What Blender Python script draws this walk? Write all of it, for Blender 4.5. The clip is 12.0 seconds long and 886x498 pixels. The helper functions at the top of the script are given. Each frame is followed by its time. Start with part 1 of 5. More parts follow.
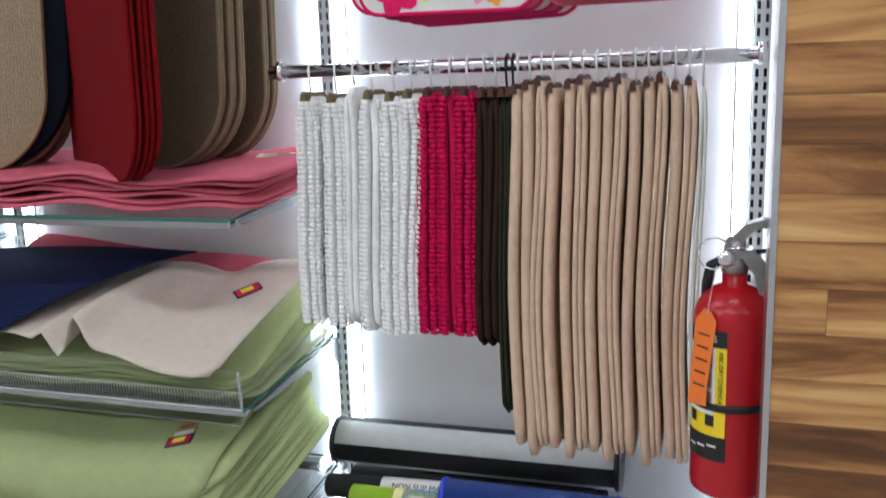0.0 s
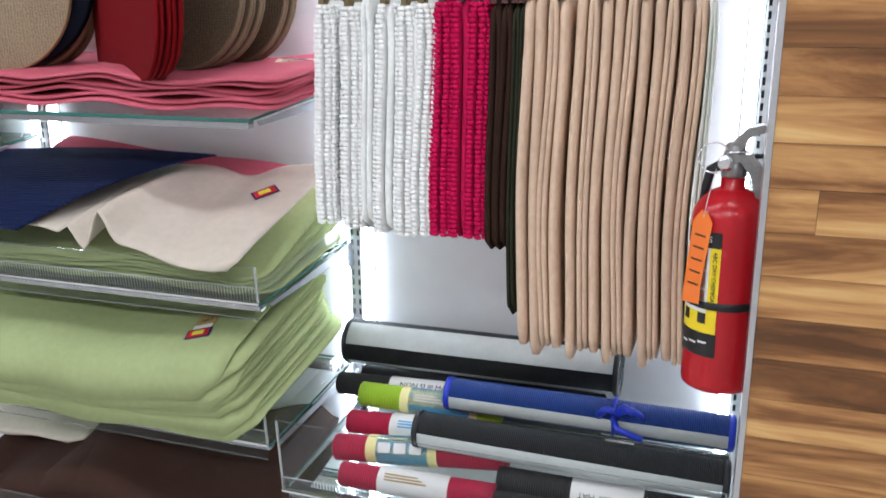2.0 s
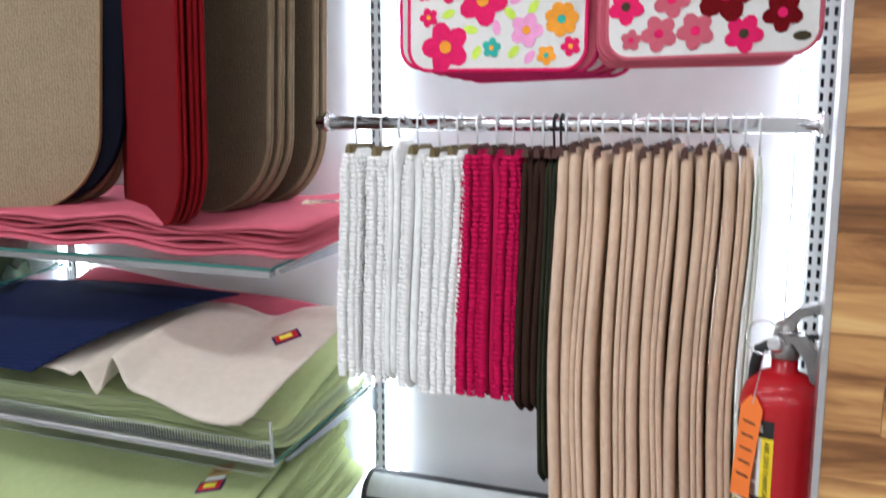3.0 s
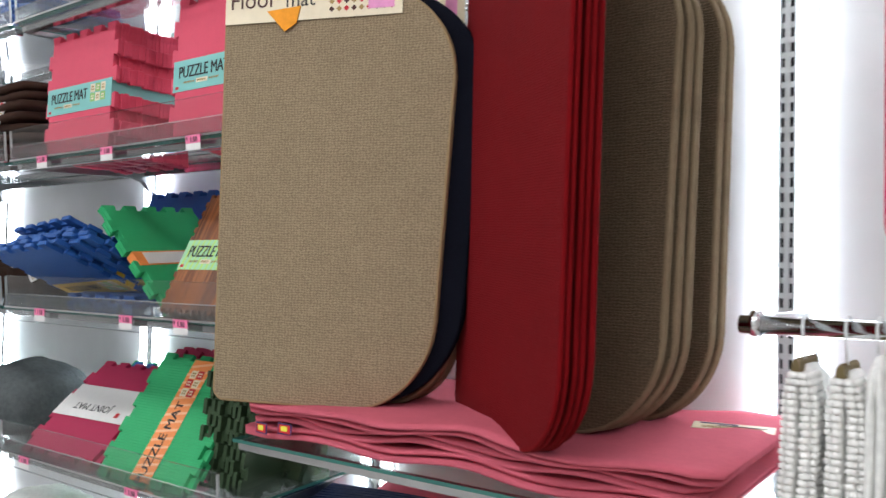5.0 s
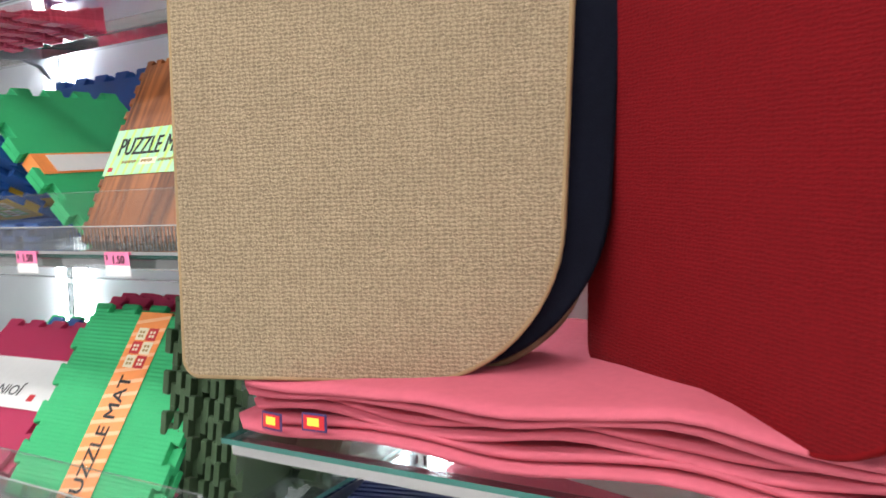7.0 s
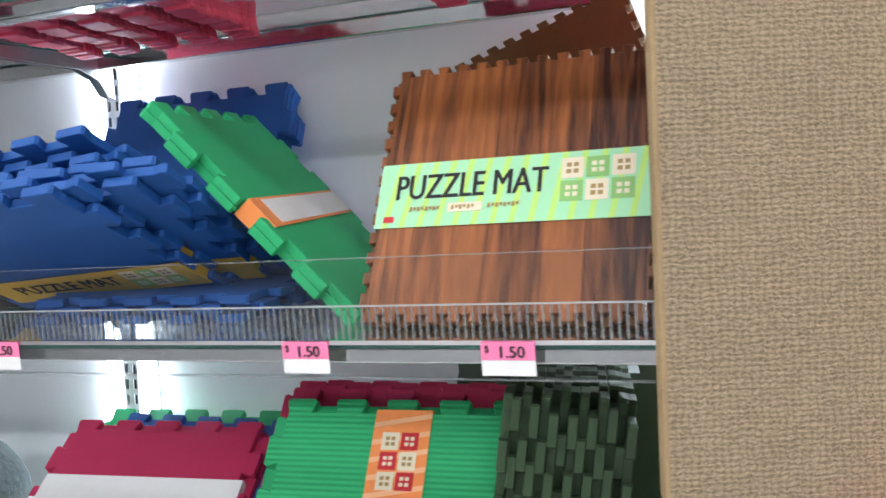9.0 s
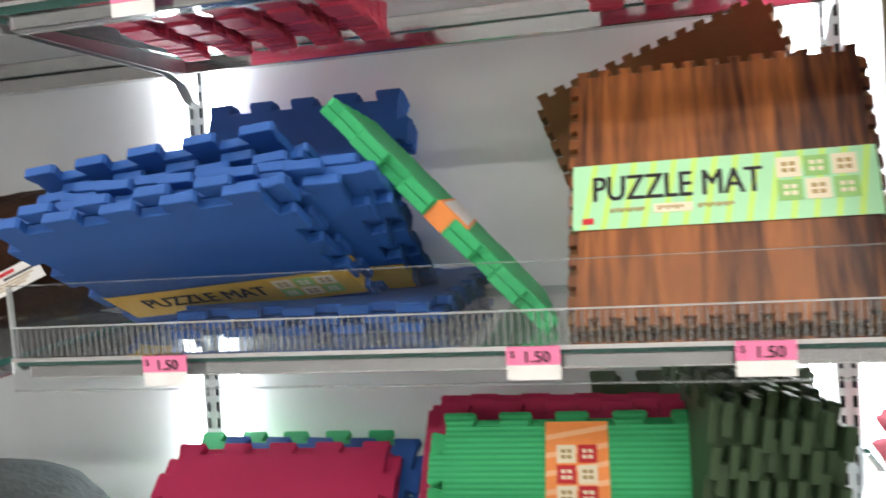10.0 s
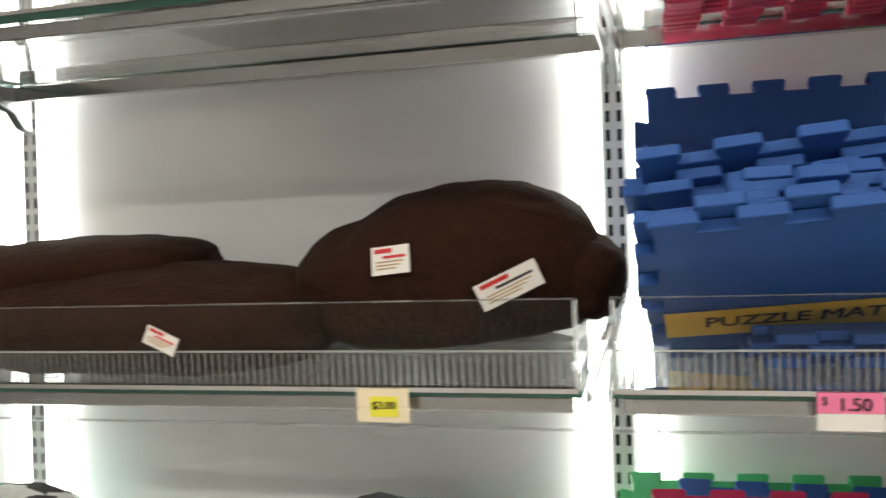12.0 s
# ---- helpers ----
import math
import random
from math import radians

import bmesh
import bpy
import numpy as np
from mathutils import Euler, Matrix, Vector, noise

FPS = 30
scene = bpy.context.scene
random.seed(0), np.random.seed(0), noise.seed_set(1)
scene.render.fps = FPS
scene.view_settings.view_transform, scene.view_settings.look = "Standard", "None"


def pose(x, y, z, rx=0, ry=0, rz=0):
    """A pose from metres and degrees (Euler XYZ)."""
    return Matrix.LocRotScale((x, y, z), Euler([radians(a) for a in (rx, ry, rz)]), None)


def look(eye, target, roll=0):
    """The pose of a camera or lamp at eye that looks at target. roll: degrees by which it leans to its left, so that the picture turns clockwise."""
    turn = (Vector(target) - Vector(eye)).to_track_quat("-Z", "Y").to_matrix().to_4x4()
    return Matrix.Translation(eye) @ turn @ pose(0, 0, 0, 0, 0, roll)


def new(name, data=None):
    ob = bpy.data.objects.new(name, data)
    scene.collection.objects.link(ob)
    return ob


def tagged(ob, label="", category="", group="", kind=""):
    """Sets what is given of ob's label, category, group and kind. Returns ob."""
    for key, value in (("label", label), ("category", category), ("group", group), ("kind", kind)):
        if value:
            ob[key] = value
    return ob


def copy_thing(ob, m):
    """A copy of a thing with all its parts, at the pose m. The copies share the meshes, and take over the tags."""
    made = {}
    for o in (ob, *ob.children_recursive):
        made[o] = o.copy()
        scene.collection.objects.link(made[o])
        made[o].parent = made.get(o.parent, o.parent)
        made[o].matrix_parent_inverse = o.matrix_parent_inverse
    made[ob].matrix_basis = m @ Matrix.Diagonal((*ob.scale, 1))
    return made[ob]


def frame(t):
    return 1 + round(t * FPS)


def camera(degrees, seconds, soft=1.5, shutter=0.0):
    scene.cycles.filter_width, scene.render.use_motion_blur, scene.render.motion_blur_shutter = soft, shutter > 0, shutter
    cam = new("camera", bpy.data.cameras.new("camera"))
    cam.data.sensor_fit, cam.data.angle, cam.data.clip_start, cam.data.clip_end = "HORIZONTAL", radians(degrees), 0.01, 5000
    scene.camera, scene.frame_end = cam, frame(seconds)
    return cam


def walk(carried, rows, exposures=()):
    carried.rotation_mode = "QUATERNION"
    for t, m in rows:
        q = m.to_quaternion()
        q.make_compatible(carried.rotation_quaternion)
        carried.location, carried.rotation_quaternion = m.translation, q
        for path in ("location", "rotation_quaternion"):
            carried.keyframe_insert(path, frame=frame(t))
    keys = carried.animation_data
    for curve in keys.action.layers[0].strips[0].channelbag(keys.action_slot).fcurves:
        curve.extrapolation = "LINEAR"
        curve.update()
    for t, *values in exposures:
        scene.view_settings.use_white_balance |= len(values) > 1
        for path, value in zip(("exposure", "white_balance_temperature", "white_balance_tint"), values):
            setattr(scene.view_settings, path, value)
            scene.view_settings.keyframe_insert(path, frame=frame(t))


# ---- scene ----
cam = camera(54.7, 12.0, shutter=0.4)
PATH = [
    (0, (0.825, -1.763, 1.592), (0.221, 0.106, 1.211), -1.8),
    (0.5, (0.853, -1.783, 1.561), (0.242, 0.058, 1.07), -2.7),
    (1, (0.848, -1.802, 1.532), (0.236, 0.015, 0.961), -1.7),
    (1.5, (0.846, -1.811, 1.542), (0.233, -0.001, 0.952), -0.7),
    (2, (0.857, -1.818, 1.552), (0.223, 0.002, 1.019), -0.4),
    (2.5, (0.85, -1.783, 1.593), (0.171, 0.043, 1.14), -0.5),
    (2.7, (0.844, -1.755, 1.615), (0.15, 0.076, 1.209), -0.4),
    (4.3, (0.699, -1.563, 1.667), (-0.36, 0.132, 1.743), 2.4),
    (4.5, (0.604, -1.536, 1.669), (-0.52, 0.117, 1.756), 2.1),
    (5, (0.42, -1.465, 1.68), (-0.807, 0.113, 1.738), 1.1),
    (5.5, (0.284, -1.373, 1.664), (-0.97, 0.183, 1.738), 0.2),
    (6, (0.123, -1.235, 1.668), (-1.155, 0.301, 1.741), -0.4),
    (6.5, (0.031, -1.152, 1.637), (-1.233, 0.396, 1.56), -0.2),
    (6.7, (-0.027, -1.127, 1.628), (-1.225, 0.471, 1.523), -0.5),
    (8.3, (-0.64, -1.048, 1.676), (-1.445, 0.781, 1.588), -5.4),
    (8.5, (-0.715, -1.063, 1.676), (-1.482, 0.782, 1.605), -4.3),
    (9, (-0.85, -1.136, 1.687), (-1.516, 0.749, 1.613), -3.0),
    (9.5, (-0.994, -1.199, 1.682), (-1.479, 0.741, 1.626), -2.7),
    (10, (-1.129, -1.186, 1.675), (-1.612, 0.755, 1.659), -3.2),
    (10.5, (-1.284, -1.116, 1.703), (-1.784, 0.819, 1.763), -4.5),
    (11, (-1.415, -1.076, 1.687), (-1.903, 0.862, 1.762), -2.6),
    (11.5, (-1.613, -1.096, 1.692), (-2.054, 0.855, 1.721), -1.9),
    (12, (-1.744, -1.146, 1.696), (-2.238, 0.792, 1.703), -1.8),
]
EXPOSURES = [(0, -0.72, 5750, 10), (0.5, -0.48, 5750, 10), (1.0, -0.34, 5750, 10), (2.5, -0.28, 5750, 10), (4.5, -0.45, 6000, 10), (5.0, -0.5, 6050, 10), (5.5, -0.43, 6100, 10),
             (6.0, 0.05, 6200, 10), (6.7, 0.28, 6250, 10), (8.3, 0.02, 5500, 10), (9.0, 0.02, 5850, 10), (9.5, -0.18, 6150, 10), (10.5, 0.25, 6850, 9), (11.0, 0.28, 6900, 8), (11.5, 0.02, 7100, 7), (12.0, -0.52, 7300, 9)]
walk(cam, [(t, look(eye, target, roll)) for t, eye, target, roll in PATH], EXPOSURES)

# ---- world and light ----
world = bpy.data.worlds.new("world")
world.use_nodes = True
world.node_tree.nodes["Background"].inputs[0].default_value = (0.9, 0.95, 1.0, 1)
world.node_tree.nodes["Background"].inputs[1].default_value = 0.05
scene.world = world


def area_lamp(name, x, y, z, sx, sy, watts, colour):
    data = bpy.data.lights.new(name, "AREA")
    data.shape, data.size, data.size_y, data.energy, data.color = "RECTANGLE", sx, sy, watts, colour
    ob = new(name, data)
    ob.matrix_world = pose(x, y, z, 0, 0, 0)
    return ob


LAMP_PLACES = [(-4.2, -1.25), (-2.4, -1.25), (-0.6, -1.25), (1.2, -1.25), (-3.3, -2.9), (-1.5, -2.9), (0.3, -2.9), (2.1, -2.9)]
CEIL = 2.85
for lx, ly in LAMP_PLACES:
    area_lamp("tube_light", lx, ly, CEIL - 0.09, 1.2, 0.12, 10 if ly > -2 else 26, (1.0, 0.985, 0.965))


# ---- materials ----
def srgb(h):
    h = h.lstrip("#")
    v = [int(h[i:i + 2], 16) / 255 for i in (0, 2, 4)]
    return tuple(c / 12.92 if c < 0.04045 else ((c + 0.055) / 1.055) ** 2.4 for c in v) + (1,)


def material(name, colour, rough=0.6, metal=0.0, spec=0.5, trans=0.0, ior=1.45, emit=0.0, alpha=1.0):
    m = bpy.data.materials.new(name)
    m.use_nodes = True
    b = m.node_tree.nodes["Principled BSDF"]
    b.inputs["Base Color"].default_value = colour if len(colour) == 4 else (*colour, 1)
    b.inputs["Roughness"].default_value = rough
    b.inputs["Metallic"].default_value = metal
    b.inputs["Specular IOR Level"].default_value = spec
    b.inputs["Transmission Weight"].default_value = trans
    b.inputs["IOR"].default_value = ior
    b.inputs["Alpha"].default_value = alpha
    if emit:
        b.inputs["Emission Color"].default_value = colour if len(colour) == 4 else (*colour, 1)
        b.inputs["Emission Strength"].default_value = emit
    return m


def node(m, kind, **values):
    n = m.node_tree.nodes.new(kind)
    for k, v in values.items():
        n.inputs[k.replace("_", " ")].default_value = v
    return n


def link(m, a, b):
    m.node_tree.links.new(a, b)


def bsdf(m):
    return m.node_tree.nodes["Principled BSDF"]


def mottle(m, scale, amount, stretch=(1, 1, 1), detail=4, bump=0.0, bump_scale=None, bump_stretch=None, dist=0.002, rand=0.0):
    """Two scales of variation on the base colour, and a fine relief."""
    nt = m.node_tree
    base = tuple(bsdf(m).inputs["Base Color"].default_value)
    co = nt.nodes.new("ShaderNodeTexCoord")
    mp = node(m, "ShaderNodeMapping", Scale=stretch)
    link(m, co.outputs["Object"], mp.inputs[0])
    n1 = node(m, "ShaderNodeTexNoise", Scale=scale, Detail=detail)
    n2 = node(m, "ShaderNodeTexNoise", Scale=scale * 7.3, Detail=3)
    link(m, mp.outputs[0], n1.inputs["Vector"])
    link(m, mp.outputs[0], n2.inputs["Vector"])
    add = nt.nodes.new("ShaderNodeMath")
    add.operation = "ADD"
    link(m, n1.outputs[0], add.inputs[0])
    link(m, n2.outputs[0], add.inputs[1])
    val = add.outputs[0]
    if rand:
        info = nt.nodes.new("ShaderNodeObjectInfo")
        mul = nt.nodes.new("ShaderNodeMath")
        mul.operation = "MULTIPLY_ADD"
        mul.inputs[1].default_value = rand
        link(m, info.outputs["Random"], mul.inputs[0])
        link(m, val, mul.inputs[2])
        val = mul.outputs[0]
    ramp = node(m, "ShaderNodeMapRange")
    ramp.inputs[1].default_value, ramp.inputs[2].default_value = 0.6, 1.4 + rand
    ramp.inputs[3].default_value, ramp.inputs[4].default_value = 1 - amount, 1 + amount
    link(m, val, ramp.inputs[0])
    mix = nt.nodes.new("ShaderNodeVectorMath")
    mix.operation = "SCALE"
    mix.inputs[0].default_value = base[:3]
    link(m, ramp.outputs[0], mix.inputs["Scale"])
    link(m, mix.outputs[0], bsdf(m).inputs["Base Color"])
    if bump:
        mp2 = node(m, "ShaderNodeMapping", Scale=bump_stretch or stretch)
        link(m, co.outputs["Object"], mp2.inputs[0])
        nb = node(m, "ShaderNodeTexNoise", Scale=bump_scale or scale * 10, Detail=3)
        link(m, mp2.outputs[0], nb.inputs["Vector"])
        bp = node(m, "ShaderNodeBump", Strength=bump, Distance=dist)
        link(m, nb.outputs[0], bp.inputs["Height"])
        link(m, bp.outputs[0], bsdf(m).inputs["Normal"])
    return m


WHITE_PANEL = mottle(material("white_panel", (0.78, 0.79, 0.81), 0.35), 2.0, 0.04)
STEEL = mottle(material("galvanised_steel", (0.55, 0.56, 0.57), 0.35, 1.0), 30, 0.08)
UPRIGHT = mottle(material("upright_grey", (0.4, 0.41, 0.41), 0.45, 0.3), 25, 0.06)
SLOT_SHADE = material("slot_shade", (0.02, 0.02, 0.022), 0.8)
CHROME = material("chrome", (0.75, 0.75, 0.76), 0.12, 1.0)
LED = material("led_light", (0.93, 0.98, 1.0), 0.5, emit=18.0)
TUBE = material("tube_glow", (1.0, 0.97, 0.92), 0.5, emit=14.0)
CEILING = mottle(material("ceiling_white", (0.8, 0.8, 0.79), 0.8), 3, 0.04)
FLOOR = mottle(material("floor_tile", (0.55, 0.53, 0.5), 0.3), 4, 0.1)
PLAIN_WALL = mottle(material("shop_wall", (0.7, 0.69, 0.67), 0.7), 3, 0.05)


# ---- building helpers ----
def box(bm, x0, x1, y0, y1, z0, z1, bevel=0.0):
    vs = [bm.verts.new((x, y, z)) for x in (x0, x1) for y in (y0, y1) for z in (z0, z1)]
    faces = [bm.faces.new([vs[i] for i in q]) for q in ((0, 1, 3, 2), (4, 6, 7, 5), (0, 4, 5, 1), (2, 3, 7, 6), (0, 2, 6, 4), (1, 5, 7, 3))]
    if bevel:
        es = list({e for f in faces for e in f.edges})
        bmesh.ops.bevel(bm, geom=es, offset=bevel, segments=2, profile=0.5, affect="EDGES")
    return bm


def mesh_object(name, bm, mat, parent=None, smooth=False):
    bmesh.ops.recalc_face_normals(bm, faces=bm.faces)
    me = bpy.data.meshes.new(name)
    bm.to_mesh(me)
    bm.free()
    for m in mat if isinstance(mat, (list, tuple)) else (mat,):
        me.materials.append(m)
    if smooth:
        for p in me.polygons:
            p.use_smooth = True
    ob = new(name, me)
    ob.parent = parent
    return ob


def part(name, bm, mat, parent, label="", smooth=False):
    ob = mesh_object(name, bm, mat, parent, smooth)
    return tagged(ob, label) if label else ob


def thing(name, label, category, m=None, group="", kind=""):
    ob = new(name)
    ob.empty_display_size = 0.05
    if m:
        ob.matrix_world = m
    return tagged(ob, label, category, group, kind)


def box_part(name, dims, mat, parent, label="", bevel=0.0):
    return part(name, box(bmesh.new(), *dims, bevel), mat, parent, label)


def structure(name, dims, mat, label, category):
    return tagged(mesh_object(name, box(bmesh.new(), *dims), mat), label, category, kind="structure")


# ---- the room ----
X0, X1, Y1 = -6.5, 3.6, -4.6
structure("floor", (X0, X1, Y1, 0.1, -0.1, 0.0), FLOOR, "pale speckled shop floor", "floor")
structure("ceiling", (X0, X1, Y1, 0.1, CEIL, CEIL + 0.1), CEILING, "white flat shop ceiling", "ceiling")
structure("wall_south", (X0, X1, Y1 - 0.1, Y1, 0, CEIL), PLAIN_WALL, "plain off-white shop wall", "wall")
structure("wall_west", (X0 - 0.1, X0, Y1, 0.1, 0, CEIL), PLAIN_WALL, "plain off-white shop wall", "wall")
structure("wall_east", (X1, X1 + 0.1, Y1, 0.1, 0, CEIL), PLAIN_WALL, "plain off-white shop wall", "wall")
structure("wall_north", (X0, 0.915, 0.035, 0.1, 0, CEIL), WHITE_PANEL, "white back wall behind the shelving", "wall")
structure("wall_return", (0.915, X1, -0.66, 0.1, 0, CEIL), PLAIN_WALL, "wall end clad in wood planks", "wall")


# ---- more materials ----
def fabric(name, colour, rough=0.95, scale=14, amount=0.14, bump=0.5, bump_scale=420, stretch=(1, 1, 1), rand=0.0, dist=0.0015):
    m = material(name, colour, rough, spec=0.15)
    bsdf(m).inputs["Sheen Weight"].default_value = 0.0
    return mottle(m, scale, amount, bump=bump, bump_scale=bump_scale, bump_stretch=stretch, dist=dist, rand=rand)


def clear(name, tint, rough=0.03, ior=1.49, haze=0.0, gloss=None):
    """A clear sheet: it lets light straight through, tinted, with Fresnel gloss on top."""
    m = bpy.data.materials.new(name)
    m.use_nodes = True
    nt = m.node_tree
    nt.nodes.clear()
    out = nt.nodes.new("ShaderNodeOutputMaterial")
    t = nt.nodes.new("ShaderNodeBsdfTransparent")
    t.inputs[0].default_value = (*tint, 1)
    g = nt.nodes.new("ShaderNodeBsdfGlossy")
    g.inputs["Roughness"].default_value = rough
    f = nt.nodes.new("ShaderNodeLayerWeight")
    power = nt.nodes.new("ShaderNodeMath")
    power.operation = "POWER"
    power.inputs[1].default_value = 4.0
    nt.links.new(f.outputs["Facing"], power.inputs[0])
    gain = nt.nodes.new("ShaderNodeMath")
    gain.operation = "MULTIPLY_ADD"
    gain.inputs[1].default_value, gain.inputs[2].default_value = 0.75, ((ior - 1) / (ior + 1)) ** 2
    if gloss:
        gain.inputs[1].default_value, gain.inputs[2].default_value = 0.9 - gloss, gloss
    nt.links.new(power.outputs[0], gain.inputs[0])
    mix = nt.nodes.new("ShaderNodeMixShader")
    nt.links.new(gain.outputs[0], mix.inputs[0])
    body = t.outputs[0]
    if haze:
        d = nt.nodes.new("ShaderNodeBsdfDiffuse")
        d.inputs[0].default_value = (0.8, 0.82, 0.82, 1)
        mh = nt.nodes.new("ShaderNodeMixShader")
        mh.inputs[0].default_value = haze
        nt.links.new(body, mh.inputs[1])
        nt.links.new(d.outputs[0], mh.inputs[2])
        body = mh.outputs[0]
    nt.links.new(body, mix.inputs[1])
    nt.links.new(g.outputs[0], mix.inputs[2])
    nt.links.new(mix.outputs[0], out.inputs[0])
    return m


def ribbed(m, colour2, freq, axis=0, sharp=0.5):
    """Fine ribs of two tones across one axis, for corduroy foam and mesh cloth."""
    nt = m.node_tree
    co = nt.nodes.new("ShaderNodeTexCoord")
    sep = nt.nodes.new("ShaderNodeSeparateXYZ")
    link(m, co.outputs["Object"], sep.inputs[0])
    mul = nt.nodes.new("ShaderNodeMath")
    mul.operation = "MULTIPLY"
    mul.inputs[1].default_value = freq * 6.2832
    link(m, sep.outputs[axis], mul.inputs[0])
    sine = nt.nodes.new("ShaderNodeMath")
    sine.operation = "SINE"
    link(m, mul.outputs[0], sine.inputs[0])
    bp = node(m, "ShaderNodeBump", Strength=sharp, Distance=0.002)
    link(m, sine.outputs[0], bp.inputs["Height"])
    link(m, bp.outputs[0], bsdf(m).inputs["Normal"])
    return m


def wood_material(name, light, dark, along, ring=26.0, rand=True, gloss=0.35, board=None):
    """Grain that runs along one axis, with rings, streaks and a tone for each board."""
    m = material(name, light, gloss, spec=0.4)
    nt = m.node_tree
    co = nt.nodes.new("ShaderNodeTexCoord")
    sc = [1.0, 1.0, 1.0]
    for i in range(3):
        sc[i] = 0.9 if i == along else 9.0
    mp = node(m, "ShaderNodeMapping", Scale=sc)
    info = nt.nodes.new("ShaderNodeObjectInfo")
    shift = nt.nodes.new("ShaderNodeVectorMath")
    shift.operation = "MULTIPLY_ADD"
    link(m, info.outputs["Random"], shift.inputs[0])
    shift.inputs[1].default_value = (37.0, 53.0, 71.0)
    link(m, co.outputs["Object"], shift.inputs[2])
    link(m, shift.outputs[0], mp.inputs[0])
    n = node(m, "ShaderNodeTexNoise", Scale=1.6, Detail=5, Distortion=1.2)
    link(m, mp.outputs[0], n.inputs["Vector"])
    rings = nt.nodes.new("ShaderNodeMath")
    rings.operation = "MULTIPLY"
    rings.inputs[1].default_value = ring
    link(m, n.outputs[0], rings.inputs[0])
    sn = nt.nodes.new("ShaderNodeMath")
    sn.operation = "SINE"
    link(m, rings.outputs[0], sn.inputs[0])
    fine = node(m, "ShaderNodeTexNoise", Scale=14.0, Detail=4)
    link(m, mp.outputs[0], fine.inputs["Vector"])
    s1 = nt.nodes.new("ShaderNodeMath")
    s1.operation = "MULTIPLY_ADD"
    s1.inputs[1].default_value = 0.14
    link(m, sn.outputs[0], s1.inputs[0])
    link(m, fine.outputs[0], s1.inputs[2])
    s2 = nt.nodes.new("ShaderNodeMath")
    s2.operation = "MULTIPLY_ADD"
    s2.inputs[1].default_value = 0.75
    link(m, n.outputs[0], s2.inputs[0])
    link(m, s1.outputs[0], s2.inputs[2])
    s3 = nt.nodes.new("ShaderNodeMath")
    s3.operation = "MULTIPLY_ADD"
    s3.inputs[1].default_value = 0.6 if rand else 0.0
    link(m, info.outputs["Random"], s3.inputs[0])
    link(m, s2.outputs[0], s3.inputs[2])
    if board:
        sep = nt.nodes.new("ShaderNodeSeparateXYZ")
        link(m, co.outputs["Object"], sep.inputs[0])
        wide = nt.nodes.new("ShaderNodeMath")
        wide.operation = "DIVIDE"
        wide.inputs[1].default_value = board
        link(m, sep.outputs[0], wide.inputs[0])
        cell = nt.nodes.new("ShaderNodeMath")
        cell.operation = "FLOOR"
        link(m, wide.outputs[0], cell.inputs[0])
        wn = nt.nodes.new("ShaderNodeTexWhiteNoise")
        wn.noise_dimensions = "1D"
        link(m, cell.outputs[0], wn.inputs["W"])
        s4 = nt.nodes.new("ShaderNodeMath")
        s4.operation = "MULTIPLY_ADD"
        s4.inputs[1].default_value = 0.4
        link(m, wn.outputs[0], s4.inputs[0])
        link(m, s3.outputs[0], s4.inputs[2])
        s3 = s4
    ramp = nt.nodes.new("ShaderNodeValToRGB")
    ramp.color_ramp.elements[0].position, ramp.color_ramp.elements[1].position = 0.25, 1.0
    ramp.color_ramp.elements[0].color, ramp.color_ramp.elements[1].color = light, dark
    rng = node(m, "ShaderNodeMapRange")
    rng.inputs[1].default_value, rng.inputs[2].default_value = 0.38, 1.5 if rand else 1.35
    link(m, s3.outputs[0], rng.inputs[0])
    ramp.color_ramp.elements[0].position = 0.25
    link(m, rng.outputs[0], ramp.inputs[0])
    link(m, ramp.outputs[0], bsdf(m).inputs["Base Color"])
    bp = node(m, "ShaderNodeBump", Strength=0.15, Distance=0.001)
    link(m, s1.outputs[0], bp.inputs["Height"])
    link(m, bp.outputs[0], bsdf(m).inputs["Normal"])
    return m


GLASS = clear("shelf_glass", (0.965, 0.985, 0.975), 0.02, 1.52)
GLASS_EDGE = material("glass_edge_green", (0.04, 0.155, 0.13), 0.15, spec=0.6)
# Same glass with gloss and haze raised to imitate pale reflections from below.
GLOSSY_GLASS = clear("glossy_shelf_glass", (0.9, 0.915, 0.91), 0.04, 1.52, haze=0.03, gloss=0.26)
ACRYLIC = clear("clear_acrylic", (0.965, 0.97, 0.97), 0.05, 1.15, haze=0.004)
# Diffuse haze paints the specular lines along the clear ribs, ledge and edges.
ACRYLIC_RIB = clear("ribbed_acrylic", (0.72, 0.73, 0.73), 0.1, 1.6, haze=0.12)
ACRYLIC_EDGE = clear("acrylic_edge", (0.9, 0.92, 0.92), 0.15, 1.49, haze=0.35)
ACRYLIC_RIM = clear("acrylic_rim", (0.8, 0.82, 0.82), 0.1, 1.49, haze=0.1)
POLISHED = mottle(material("polished_rail", (0.5, 0.5, 0.51), 0.1, 1.0), 12, 0.06)
WORN_STEEL = mottle(material("worn_steel", (0.32, 0.31, 0.3), 0.38, 1.0), 60, 0.2, bump=0.2, bump_scale=300)
DARK_METAL = mottle(material("bracket_metal", (0.3, 0.31, 0.32), 0.3, 1.0), 20, 0.1)
BLACK = mottle(material("black_plastic", (0.012, 0.012, 0.014), 0.4), 20, 0.2)
WHITE_PLASTIC = material("white_plastic", (0.75, 0.76, 0.76), 0.35)
INK = material("black_ink", (0.015, 0.013, 0.012), 0.6)
PAPER = mottle(material("white_paper", (0.78, 0.76, 0.73), 0.55), 9, 0.04)
